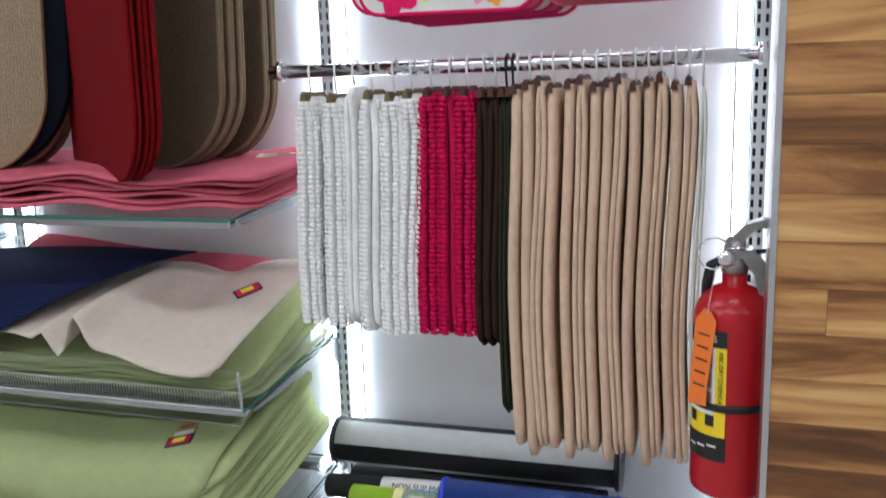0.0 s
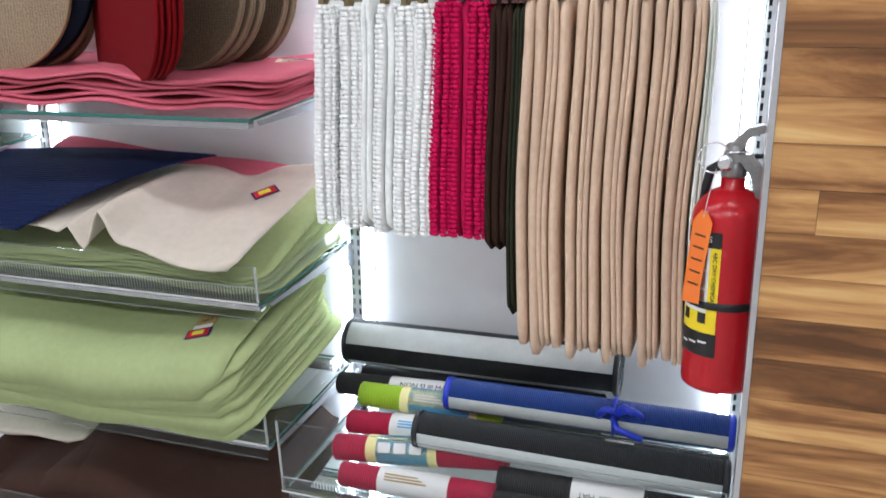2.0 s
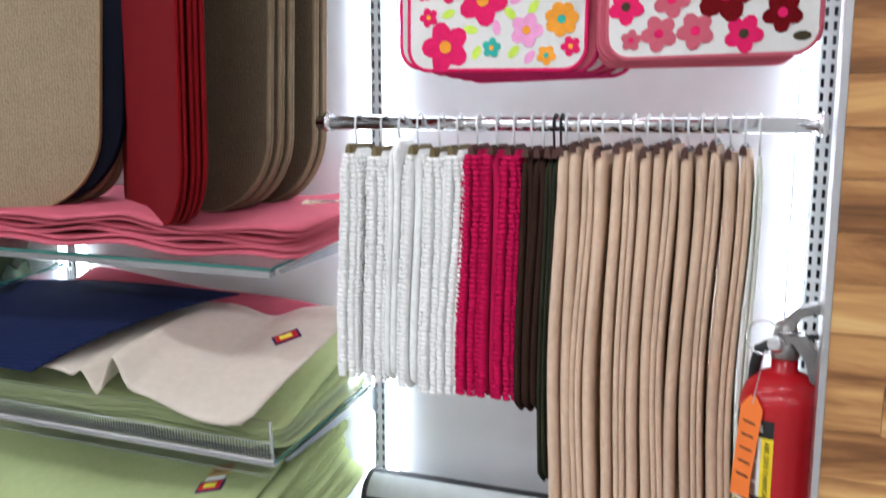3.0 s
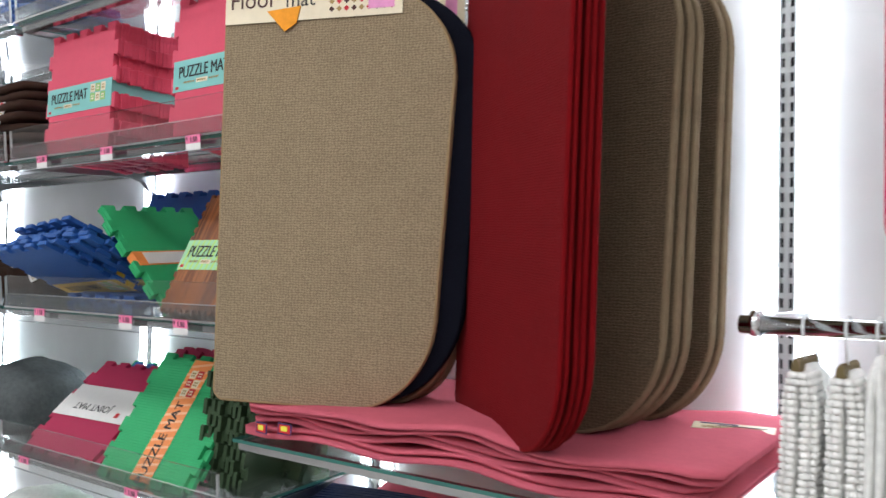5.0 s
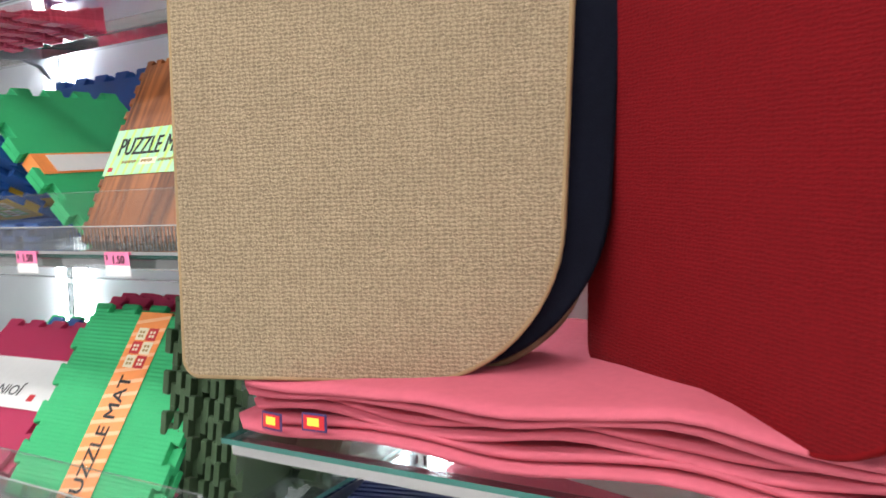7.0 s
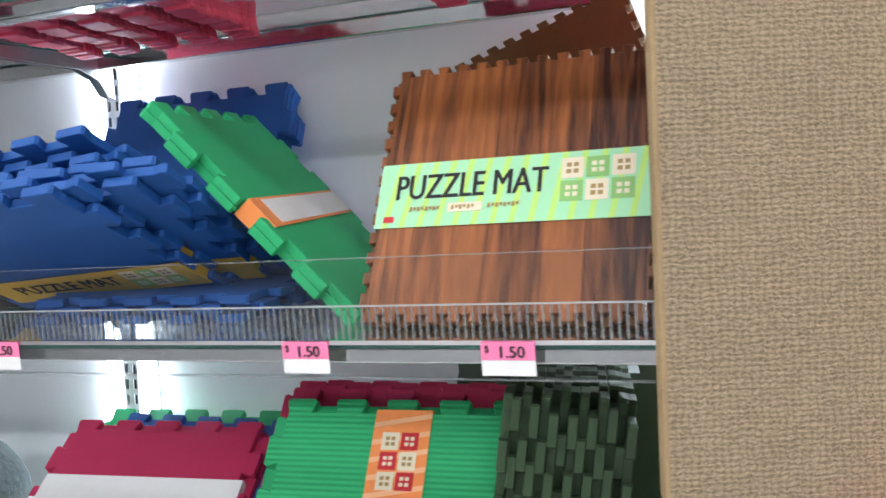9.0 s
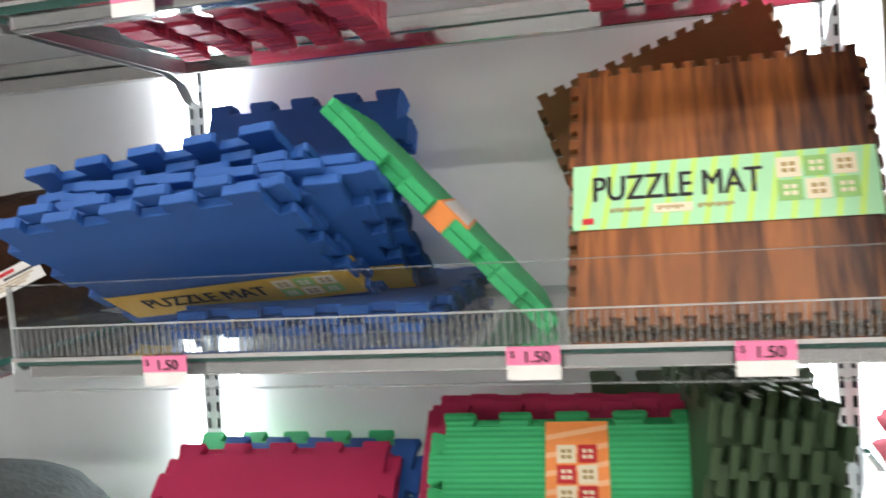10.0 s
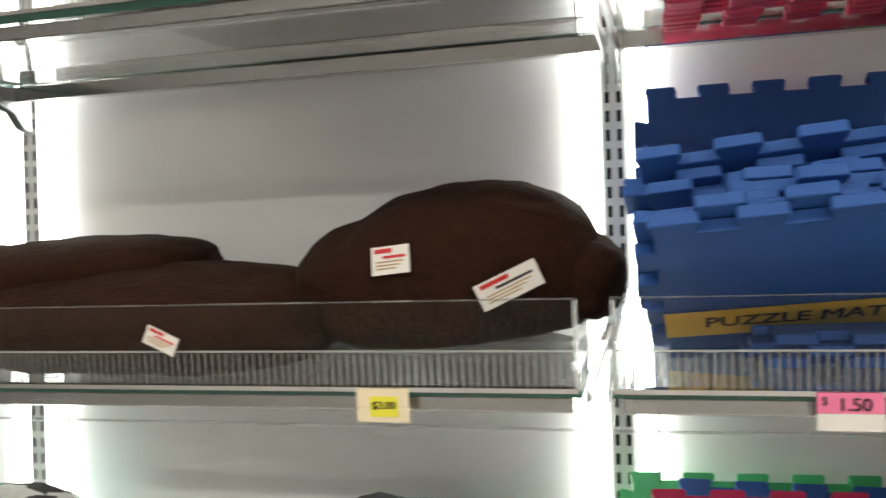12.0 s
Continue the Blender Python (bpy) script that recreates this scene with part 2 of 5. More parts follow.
PINK_PAPER = material("pink_price_paper", srgb("#f07fa8"), 0.5)
YELLOW_PAPER = material("yellow_paper", srgb("#e8e24a"), 0.5)
ORANGE_PAPER = material("orange_paper", srgb("#ee7a2c"), 0.5)
RED_INK = material("red_ink", srgb("#c8242c"), 0.5)
PURPLE_INK = material("purple_ink", srgb("#3b2a5c"), 0.5)
BEIGE_CARD = mottle(material("beige_card", srgb("#e9dcbf"), 0.5), 10, 0.05)
OLIVE_CARD = material("kraft_card", srgb("#a88a52"), 0.6)

def loop_pile(m, pitch=0.0047, depth=0.0025, tone=0.3):
    """Rows of yarn loops, wavering a little, as relief and as gap shade put into the colour."""
    nt = m.node_tree
    co = nt.nodes.new("ShaderNodeTexCoord")
    sep = nt.nodes.new("ShaderNodeSeparateXYZ")
    link(m, co.outputs["Object"], sep.inputs[0])

    def maths(kind, a, b, c=None):
        n = nt.nodes.new("ShaderNodeMath")
        n.operation = kind
        for socket, value in zip(n.inputs, (a, b, c)):
            if isinstance(value, (int, float)):
                socket.default_value = value
            elif value is not None:
                link(m, value, socket)
        return n.outputs[0]

    sway = node(m, "ShaderNodeTexNoise", Scale=55.0, Detail=3)
    link(m, co.outputs["Object"], sway.inputs["Vector"])
    jog = node(m, "ShaderNodeTexNoise", Scale=240.0, Detail=2)
    link(m, co.outputs["Object"], jog.inputs["Vector"])
    warp = maths("MULTIPLY_ADD", jog.outputs[0], 9.0, maths("MULTIPLY", sway.outputs[0], 9.0))
    rows = maths("SINE", maths("MULTIPLY_ADD", sep.outputs[2], 6.2832 / pitch, warp), 0.0)
    columns = maths("SINE", maths("MULTIPLY_ADD", sep.outputs[0], 6.2832 / (pitch * 1.35), maths("MULTIPLY", warp, 1.3)), 0.0)
    weave = maths("MULTIPLY_ADD", columns, 0.13, maths("MULTIPLY", rows, 0.15))
    grain = node(m, "ShaderNodeTexNoise", Scale=520.0, Detail=2)
    link(m, co.outputs["Object"], grain.inputs["Vector"])
    both = maths("MULTIPLY_ADD", grain.outputs[0], 0.8, weave)
    bp = node(m, "ShaderNodeBump", Strength=0.9, Distance=depth)
    link(m, both, bp.inputs["Height"])
    link(m, bp.outputs[0], bsdf(m).inputs["Normal"])
    # Base colour darkens in the hollows of the relief, as shade would.
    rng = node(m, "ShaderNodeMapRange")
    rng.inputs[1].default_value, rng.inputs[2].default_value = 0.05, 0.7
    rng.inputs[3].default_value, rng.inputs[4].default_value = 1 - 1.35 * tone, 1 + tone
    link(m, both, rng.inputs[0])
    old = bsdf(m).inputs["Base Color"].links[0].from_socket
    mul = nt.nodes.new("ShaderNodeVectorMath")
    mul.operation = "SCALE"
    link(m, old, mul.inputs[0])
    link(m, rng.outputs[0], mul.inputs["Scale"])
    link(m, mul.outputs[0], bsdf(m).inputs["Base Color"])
    return m


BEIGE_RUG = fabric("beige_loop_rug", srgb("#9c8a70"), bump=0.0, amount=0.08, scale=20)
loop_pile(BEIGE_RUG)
BEIGE_BIND = fabric("beige_binding", srgb("#a08866"), bump=0.6, bump_scale=500)
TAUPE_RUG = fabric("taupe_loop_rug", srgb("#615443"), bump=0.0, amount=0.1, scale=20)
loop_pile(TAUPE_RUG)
TAUPE_BIND = fabric("taupe_binding", srgb("#7a6a54"), bump=0.5, bump_scale=500)
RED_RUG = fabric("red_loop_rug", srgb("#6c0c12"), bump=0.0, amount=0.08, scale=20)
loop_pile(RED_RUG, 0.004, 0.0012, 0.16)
RED_BIND = fabric("red_binding", srgb("#74090f"), bump=0.5, bump_scale=500)
NAVY_RUG = fabric("navy_rug", srgb("#0d0f1a"), bump=0.7, bump_scale=300, amount=0.2)
WHITE_PILE = fabric("white_chenille", (0.94, 0.93, 0.90), bump=0.4, amount=0.08, scale=30)
WHITE_BACK = fabric("white_backing", (0.86, 0.86, 0.83), bump=0.2)
PINK_PILE = fabric("hot_pink_chenille", srgb("#c4104f"), bump=0.4, amount=0.15, scale=30)
PINK_BACK = fabric("hot_pink_backing", srgb("#b01648"), bump=0.2)
BROWN_PILE = fabric("dark_brown_plush", srgb("#33221a"), bump=0.5, amount=0.2, scale=20)
OLIVE_PILE = fabric("dark_olive_plush", srgb("#2e2f22"), bump=0.5, amount=0.2, scale=20)
SAND_PILE = fabric("sand_microfibre", srgb("#d6baa0"), bump=0.35, amount=0.16, scale=11, bump_scale=220, rand=0.3)
PALE_PILE = fabric("pale_cream_plush", (0.68, 0.68, 0.6), bump=0.4, amount=0.08)
HANGER_BROWN = material("brown_card_cap", srgb("#4a2a20"), 0.6)
HANGER_OLIVE = material("olive_card_cap", srgb("#6b5d3a"), 0.6)
ROSE_FELT = fabric("rose_felt", srgb("#c25f6e"), bump=0.45, bump_scale=600, amount=0.1, rand=0.3)
GREEN_FELT = fabric("pale_green_felt", srgb("#a4ae7b"), bump=0.5, bump_scale=500, amount=0.12, scale=8, rand=0.35)
CREAM_FELT = fabric("cream_felt", srgb("#cabfb0"), bump=0.35, bump_scale=500, amount=0.07, scale=8)
NAVY_FELT = ribbed(fabric("navy_ribbed_felt", srgb("#1a2346"), bump=0, amount=0.15), None, 105, 1, 0.9)
BROWN_FELT = fabric("brown_felt", srgb("#3f2c25"), bump=0.3, bump_scale=500, amount=0.12, scale=6, rand=0.2)
TEAL_FELT = fabric("teal_felt", srgb("#2aa595"), bump=0.2)
PLUSH_BROWN = fabric("brown_plush_cushion", srgb("#2c1a11"), bump=0.7, bump_scale=120, amount=0.3, scale=9, dist=0.004)
PLUSH_GREY = fabric("grey_plush", srgb("#5a5f60"), bump=0.7, bump_scale=90, amount=0.25, scale=12, dist=0.006)
CHECK_WHITE = fabric("white_cushion_cloth", (0.72, 0.73, 0.7), bump=0.3)
CHECK_DARK = fabric("dark_cushion_cloth", srgb("#3a3a38"), bump=0.3)

FOAM_BLUE = mottle(material("blue_foam", srgb("#2a579c"), 0.55, spec=0.3), 30, 0.06, bump=0.15, bump_scale=900, rand=0.1)
FOAM_GREEN = mottle(material("green_foam", srgb("#3aab6b"), 0.55, spec=0.3), 30, 0.06, bump=0.15, bump_scale=900)
FOAM_GREEN_RIB = ribbed(mottle(material("green_ribbed_foam", srgb("#3aab6b"), 0.55, spec=0.3), 30, 0.06), None, 150, 2, 0.25)
FOAM_DARK = mottle(material("dark_green_foam", srgb("#40533a"), 0.5, spec=0.3), 30, 0.12, bump=0.15, bump_scale=900, rand=0.3)
FOAM_RED = mottle(material("crimson_foam", srgb("#ad2850"), 0.55, spec=0.3), 30, 0.06, bump=0.15, bump_scale=900, rand=0.1)
FOAM_PINK = mottle(material("coral_pink_foam", srgb("#dc4f68"), 0.55, spec=0.3), 30, 0.06, bump=0.15, bump_scale=900, rand=0.12)
FOAM_BROWN_BACK = mottle(material("brown_foam_back", srgb("#74502f"), 0.6, spec=0.3), 30, 0.12)
FOAM_WOOD = wood_material("wood_print_foam", srgb("#a2602f"), srgb("#3a190b"), 2, ring=38, rand=False, gloss=0.45, board=0.0385)



def plank_material():
    """Laminate boards: long wavy grain, dark heart streaks, each board with a tone of its own."""
    m = material("plank_wood", srgb("#d8ae74"), 0.32, spec=0.4)
    nt = m.node_tree
    co = nt.nodes.new("ShaderNodeTexCoord")
    info = nt.nodes.new("ShaderNodeObjectInfo")
    shift = nt.nodes.new("ShaderNodeVectorMath")
    shift.operation = "MULTIPLY_ADD"
    shift.inputs[1].default_value = (37.0, 53.0, 71.0)
    link(m, info.outputs["Random"], shift.inputs[0])
    link(m, co.outputs["Object"], shift.inputs[2])
    mp = node(m, "ShaderNodeMapping", Scale=(2.2, 12.0, 22.0))
    link(m, shift.outputs[0], mp.inputs[0])
    broad = node(m, "ShaderNodeTexNoise", Scale=0.8, Detail=7, Roughness=0.62, Distortion=0.7)
    link(m, mp.outputs[0], broad.inputs["Vector"])
    mp2 = node(m, "ShaderNodeMapping", Scale=(5.0, 60.0, 130.0))
    link(m, shift.outputs[0], mp2.inputs[0])
    fine = node(m, "ShaderNodeTexNoise", Scale=1.0, Detail=4)
    link(m, mp2.outputs[0], fine.inputs["Vector"])
    tone = nt.nodes.new("ShaderNodeMath")
    tone.operation = "MULTIPLY_ADD"
    tone.inputs[1].default_value = 0.16
    link(m, fine.outputs[0], tone.inputs[0])
    steep = node(m, "ShaderNodeMapRange")
    steep.inputs[1].default_value, steep.inputs[2].default_value = 0.22, 0.78
    link(m, broad.outputs[0], steep.inputs[0])
    link(m, steep.outputs[0], tone.inputs[2])
    board = nt.nodes.new("ShaderNodeMath")
    board.operation = "MULTIPLY_ADD"
    board.inputs[1].default_value = 0.2
    link(m, info.outputs["Random"], board.inputs[0])
    link(m, tone.outputs[0], board.inputs[2])
    ramp = nt.nodes.new("ShaderNodeValToRGB")
    ramp.color_ramp.elements[0].position, ramp.color_ramp.elements[0].color = 0.34, srgb("#d9b478")
    ramp.color_ramp.elements[1].position, ramp.color_ramp.elements[1].color = 0.95, srgb("#5c3d24")
    for at, tint in ((0.5, "#c89a60"), (0.64, "#aa7a4a"), (0.78, "#805632")):
        ramp.color_ramp.elements.new(at).color = srgb(tint)
    link(m, board.outputs[0], ramp.inputs[0])
    link(m, ramp.outputs[0], bsdf(m).inputs["Base Color"])
    bp = node(m, "ShaderNodeBump", Strength=0.12, Distance=0.001)
    link(m, fine.outputs[0], bp.inputs["Height"])
    link(m, bp.outputs[0], bsdf(m).inputs["Normal"])
    return m


PLANK = plank_material()
EXT_RED = mottle(material("extinguisher_red", srgb("#b3121c"), 0.22, spec=0.5), 12, 0.06)
ALU = mottle(material("aluminium_trim", (0.6, 0.6, 0.61), 0.3, 1.0), 15, 0.06)
MINT_LABEL = material("mint_label", srgb("#a9dfae"), 0.45)
LIME_LABEL = material("lime_stripe", srgb("#bfe36f"), 0.45)
TEAL_LABEL = material("teal_label", srgb("#7fc3bd"), 0.45)
YELLOW_LABEL = mottle(material("yellow_label", srgb("#d9ad3a"), 0.45), 20, 0.06)
ORANGE_LABEL = mottle(material("orange_label", srgb("#f0904a"), 0.45), 20, 0.08)
PALE_ORANGE = material("pale_orange_stripe", srgb("#f6b98a"), 0.45)
SKY_LABEL = material("sky_blue_label", srgb("#4aa6d8"), 0.45)
ICON_GREEN = material("icon_green", srgb("#8fc06a"), 0.45)
LEMON_LABEL = material("lemon_label", srgb("#efe6a0"), 0.45)
YELLOW_STICKER = material("yellow_sticker", srgb("#f0d21c"), 0.35)
MESH_BLACK = ribbed(mottle(material("black_mesh_cloth", (0.016, 0.0165, 0.0175), 0.6), 40, 0.3), None, 260, 0, 0.9)
MESH_WHITE = mottle(material("pale_mesh_cloth", (0.55, 0.58, 0.56), 0.5), 40, 0.08, bump=0.4, bump_scale=600)
ROLL_BLUE = ribbed(mottle(material("blue_mesh_cloth", srgb("#153a86"), 0.55), 40, 0.2), None, 240, 0, 0.8)
ROLL_RED = ribbed(mottle(material("crimson_grip", srgb("#b81e44"), 0.6), 40, 0.12), None, 260, 0, 0.6)
ROLL_LIME = ribbed(mottle(material("lime_grip", srgb("#a3c92a"), 0.6), 40, 0.1), None, 260, 0, 0.6)
ROLL_DARK = ribbed(mottle(material("charcoal_grip", (0.02, 0.0195, 0.0195), 0.8), 40, 0.2), None, 210, 0, 0.5)
RIBBON_BLUE = material("blue_ribbon", srgb("#2338b8"), 0.35)
FLORAL_WHITE = fabric("white_floral_cloth", (0.74, 0.72, 0.68), bump=0.5, bump_scale=500, amount=0.05)
HOT_PINK = fabric("hot_pink_print", srgb("#dc2462"), bump=0.4, bump_scale=500)
PRINT_ORANGE = fabric("orange_print", srgb("#f0a036"), bump=0.4, bump_scale=500)
PRINT_TEAL = fabric("teal_print", srgb("#46b0a0"), bump=0.4, bump_scale=500)
PRINT_LIME = fabric("lime_print", srgb("#cfe85a"), bump=0.4, bump_scale=500)
PRINT_LILAC = fabric("lilac_print", srgb("#eba0cc"), bump=0.4, bump_scale=500)
PRINT_BROWN = fabric("brown_print", srgb("#4a4030"), bump=0.4, bump_scale=500)
MAGENTA_EDGE = fabric("magenta_overlock", srgb("#b8285c"), bump=0.8, bump_scale=700)


# ---- shape helpers ----
def tube(bm, pts, r, seg=8, closed=False):
    """A round bar along a line of points."""
    pts = [Vector(p) for p in pts]
    n = len(pts)
    rings = []
    for i, p in enumerate(pts):
        a = pts[(i - 1) % n] if closed or i else p
        b = pts[(i + 1) % n] if closed or i < n - 1 else p
        d = (b - a).normalized()
        side = d.cross(Vector((0.13, 0.21, 0.97)))
        if side.length < 0.1:
            side = d.cross(Vector((1, 0, 0)))
        side.normalize()
        up = side.cross(d)
        rr = r[i] if isinstance(r, (list, tuple)) else r
        rings.append([bm.verts.new(p + rr * (math.cos(6.28318 * k / seg) * side + math.sin(6.28318 * k / seg) * up)) for k in range(seg)])
    for i in range(n if closed else n - 1):
        a, b = rings[i], rings[(i + 1) % n]
        for k in range(seg):
            bm.faces.new((a[k], a[(k + 1) % seg], b[(k + 1) % seg], b[k]))
    if not closed:
        bm.faces.new(rings[0])
        bm.faces.new(rings[-1][::-1])
    return bm


def lathe(bm, profile, seg=32, axis="z"):
    """A body of revolution from (radius, height) pairs."""
    rings = []
    for r, h in profile:
        ring = []
        for k in range(seg):
            c, s = math.cos(6.283185 * k / seg) * r, math.sin(6.283185 * k / seg) * r
            ring.append(bm.verts.new((c, s, h) if axis == "z" else (h, c, s)))
        rings.append(ring)
    for a, b in zip(rings, rings[1:]):
        for k in range(seg):
            bm.faces.new((a[k], a[(k + 1) % seg], b[(k + 1) % seg], b[k]))
    bm.faces.new(rings[0])
    bm.faces.new(rings[-1][::-1])
    return bm


def prism(bm, outline, y0, y1):
    """An outline in x and z, thickened along y."""
    a = [bm.verts.new((x, y0, z)) for x, z in outline]
    b = [bm.verts.new((x, y1, z)) for x, z in outline]
    n = len(a)
    bm.faces.new(a)
    bm.faces.new(b[::-1])
    for i in range(n):
        bm.faces.new((a[i], b[i], b[(i + 1) % n], a[(i + 1) % n]))
    return bm


def cloth(nx, ny, thick, shape):
    """A thick sheet; shape(u, v) gives a place for u, v from 0 to 1."""
    bm = bmesh.new()
    p = [[Vector(shape(i / nx, j / ny)) for j in range(ny + 1)] for i in range(nx + 1)]
    top, low = [], []
    for i in range(nx + 1):
        tr, lr = [], []
        for j in range(ny + 1):
            du = p[min(i + 1, nx)][j] - p[max(i - 1, 0)][j]
            dv = p[i][min(j + 1, ny)] - p[i][max(j - 1, 0)]
            nrm = du.cross(dv)
            nrm = nrm.normalized() if nrm.length > 1e-9 else Vector((0, 0, 1))
            rim = 0.35 if i in (0, nx) or j in (0, ny) else 0.5
            tr.append(bm.verts.new(p[i][j] + nrm * thick * rim))
            lr.append(bm.verts.new(p[i][j] - nrm * thick * rim))
        top.append(tr)
        low.append(lr)
    for i in range(nx):
        for j in range(ny):
            bm.faces.new((top[i][j], top[i + 1][j], top[i + 1][j + 1], top[i][j + 1]))
            bm.faces.new((low[i][j], low[i][j + 1], low[i + 1][j + 1], low[i + 1][j]))
    for i in range(nx):
        bm.faces.new((top[i][0], low[i][0], low[i + 1][0], top[i + 1][0]))
        bm.faces.new((top[i][ny], top[i + 1][ny], low[i + 1][ny], low[i][ny]))
    for j in range(ny):
        bm.faces.new((top[0][j], top[0][j + 1], low[0][j + 1], low[0][j]))
        bm.faces.new((top[nx][j], low[nx][j], low[nx][j + 1], top[nx][j + 1]))
    return bm


def rounded(u, v, w, d, r):
    """A point of a rectangle w by d with rounded corners, for u, v from 0 to 1, about its centre."""
    y = (v - 0.5) * d
    over = max(0.0, abs(y) - (d / 2 - r))
    half = w / 2 - r + math.sqrt(max(0.0, r * r - over * over))
    return (2 * u - 1) * half, y


def text_part(words, size, mat, parent, m, name="lettering", wide=1.0, bold=0.0, fill=0.0):
    cu = bpy.data.curves.new(name, "FONT")
    cu.body, cu.size, cu.align_x, cu.align_y, cu.extrude, cu.resolution_u = words, size, "CENTER", "CENTER", 0.0002, 3
    tmp = bpy.data.objects.new(name, cu)
    scene.collection.objects.link(tmp)
    me = bpy.data.meshes.new_from_object(tmp.evaluated_get(bpy.context.evaluated_depsgraph_get()))
    bpy.data.objects.remove(tmp)
    me.materials.clear()
    me.materials.append(mat)
    if bold:
        bm = bmesh.new()
        for k in (-1, 0, 1):
            start = len(bm.verts)
            bm.from_mesh(me)
            bm.verts.ensure_lookup_table()
            for v in bm.verts[start:]:
                v.co += Vector((k * bold * size, 0, 0.00004 * k))
        bm.to_mesh(me)
        bm.free()
    if fill:
        xs = [v.co.x for v in me.vertices]
        wide = fill / (max(xs) - min(xs))
    ob = new(name, me)
    ob.parent = parent
    ob.matrix_local = m @ Matrix.Diagonal((wide, 1, 1, 1))
    return ob


FRONT = pose(0, 0, 0, 90, 0, 0)          # lettering that stands up and faces the aisle
TILT_DEG = 4.5


def on_shelf(x, y, z, bay_z):
    """The place y metres behind a shelf's front edge, z above its board."""
    a = radians(TILT_DEG)
    return (x, -0.42 + y * math.cos(a) - z * math.sin(a), bay_z + y * math.sin(a) + z * math.cos(a))


def shelf_pose(x, y, z, bay_z, rx=0, ry=0, rz=0):
    return Matrix.Translation(on_shelf(x, y, z, bay_z)) @ pose(0, 0, 0, TILT_DEG, 0, 0) @ pose(0, 0, 0, rx, ry, rz)


# ---- back panels, uprights and light strips ----
def wall_fittings():
    bm = bmesh.new()
    for a, b in ((-0.0145, -0.0105), (-0.0045, 0.0045), (0.0105, 0.0145)):
        box(bm, a, b, -0.002, 0.0, 0.1, 2.72)
    for k in range(105):
        z = 0.1 + 0.025 * k
        for a, b in ((-0.0105, -0.0045), (0.0045, 0.0105)):
            box(bm, a, b, -0.0019, -0.0001, z, z + 0.0095)
    box(bm, -0.0145, -0.0125, 0.0, 0.034, 0.1, 2.72)
    box(bm, 0.0125, 0.0145, 0.0, 0.034, 0.1, 2.72)
    face = mesh_object("face", bm, UPRIGHT)
    first = tagged(new("upright_1"), "slotted grey steel shelf upright on the back wall", "upright", kind="structure")
    face.parent = first
    # Black sheet stands in for the shade inside the hollow upright.
    back = box_part("channel", (-0.0124, 0.0124, 0.012, 0.014, 0.1, 2.72), SLOT_SHADE, first, "black sheet for the shade behind the slots")
    first.matrix_world = pose(0.9, 0, 0)
    for i, k in enumerate(range(-5, 1)):
        c = copy_thing(first, pose(0.9 * k, 0, 0))
        c.name = "upright_%d" % (i + 2)
    for i, k in enumerate(range(-5, 1)):
        x = 0.9 * k
        structure("back_panel_%d" % (i + 1), (x + 0.047, x + 0.853, 0.012, 0.034, 0.1, 2.72), WHITE_PANEL, "glossy white back panel between the uprights", "panel")
    strip = thing("light_strip", "glowing white vertical strip light beside an upright", "strip light", group="strip lights along the uprights")
    box_part("diffuser", (-0.0115, 0.0115, -0.008, 0.01, 0.1, 2.72), LED, strip, bevel=0.003)
    box_part("housing", (-0.0135, 0.0135, 0.0101, 0.0335, 0.1, 2.72), WHITE_PLASTIC, strip)
    strip.matrix_world = pose(0.9 - 0.0305, 0, 0)
    for k in range(-5, 1):
        for s in (-1, 1):
            if not (k == -5 and s < 0):
                copy_thing(strip, pose(0.9 * k + s * 0.0305, 0, 0))


wall_fittings()


def cross_bar():
    ob = thing("cross_bar", "grey steel cross bar hooked between two uprights", "cross bar")
    box_part("bar", (0.016, 0.884, -0.013, -0.0035, 1.060, 1.072), STEEL, ob, bevel=0.0015)
    for x in (0.0, 0.876):
        box_part("end_plate", (x + 0.004, x + 0.02, -0.0034, -0.0021, 1.048, 1.084), DARK_METAL, ob)
    return ob


cross_bar()


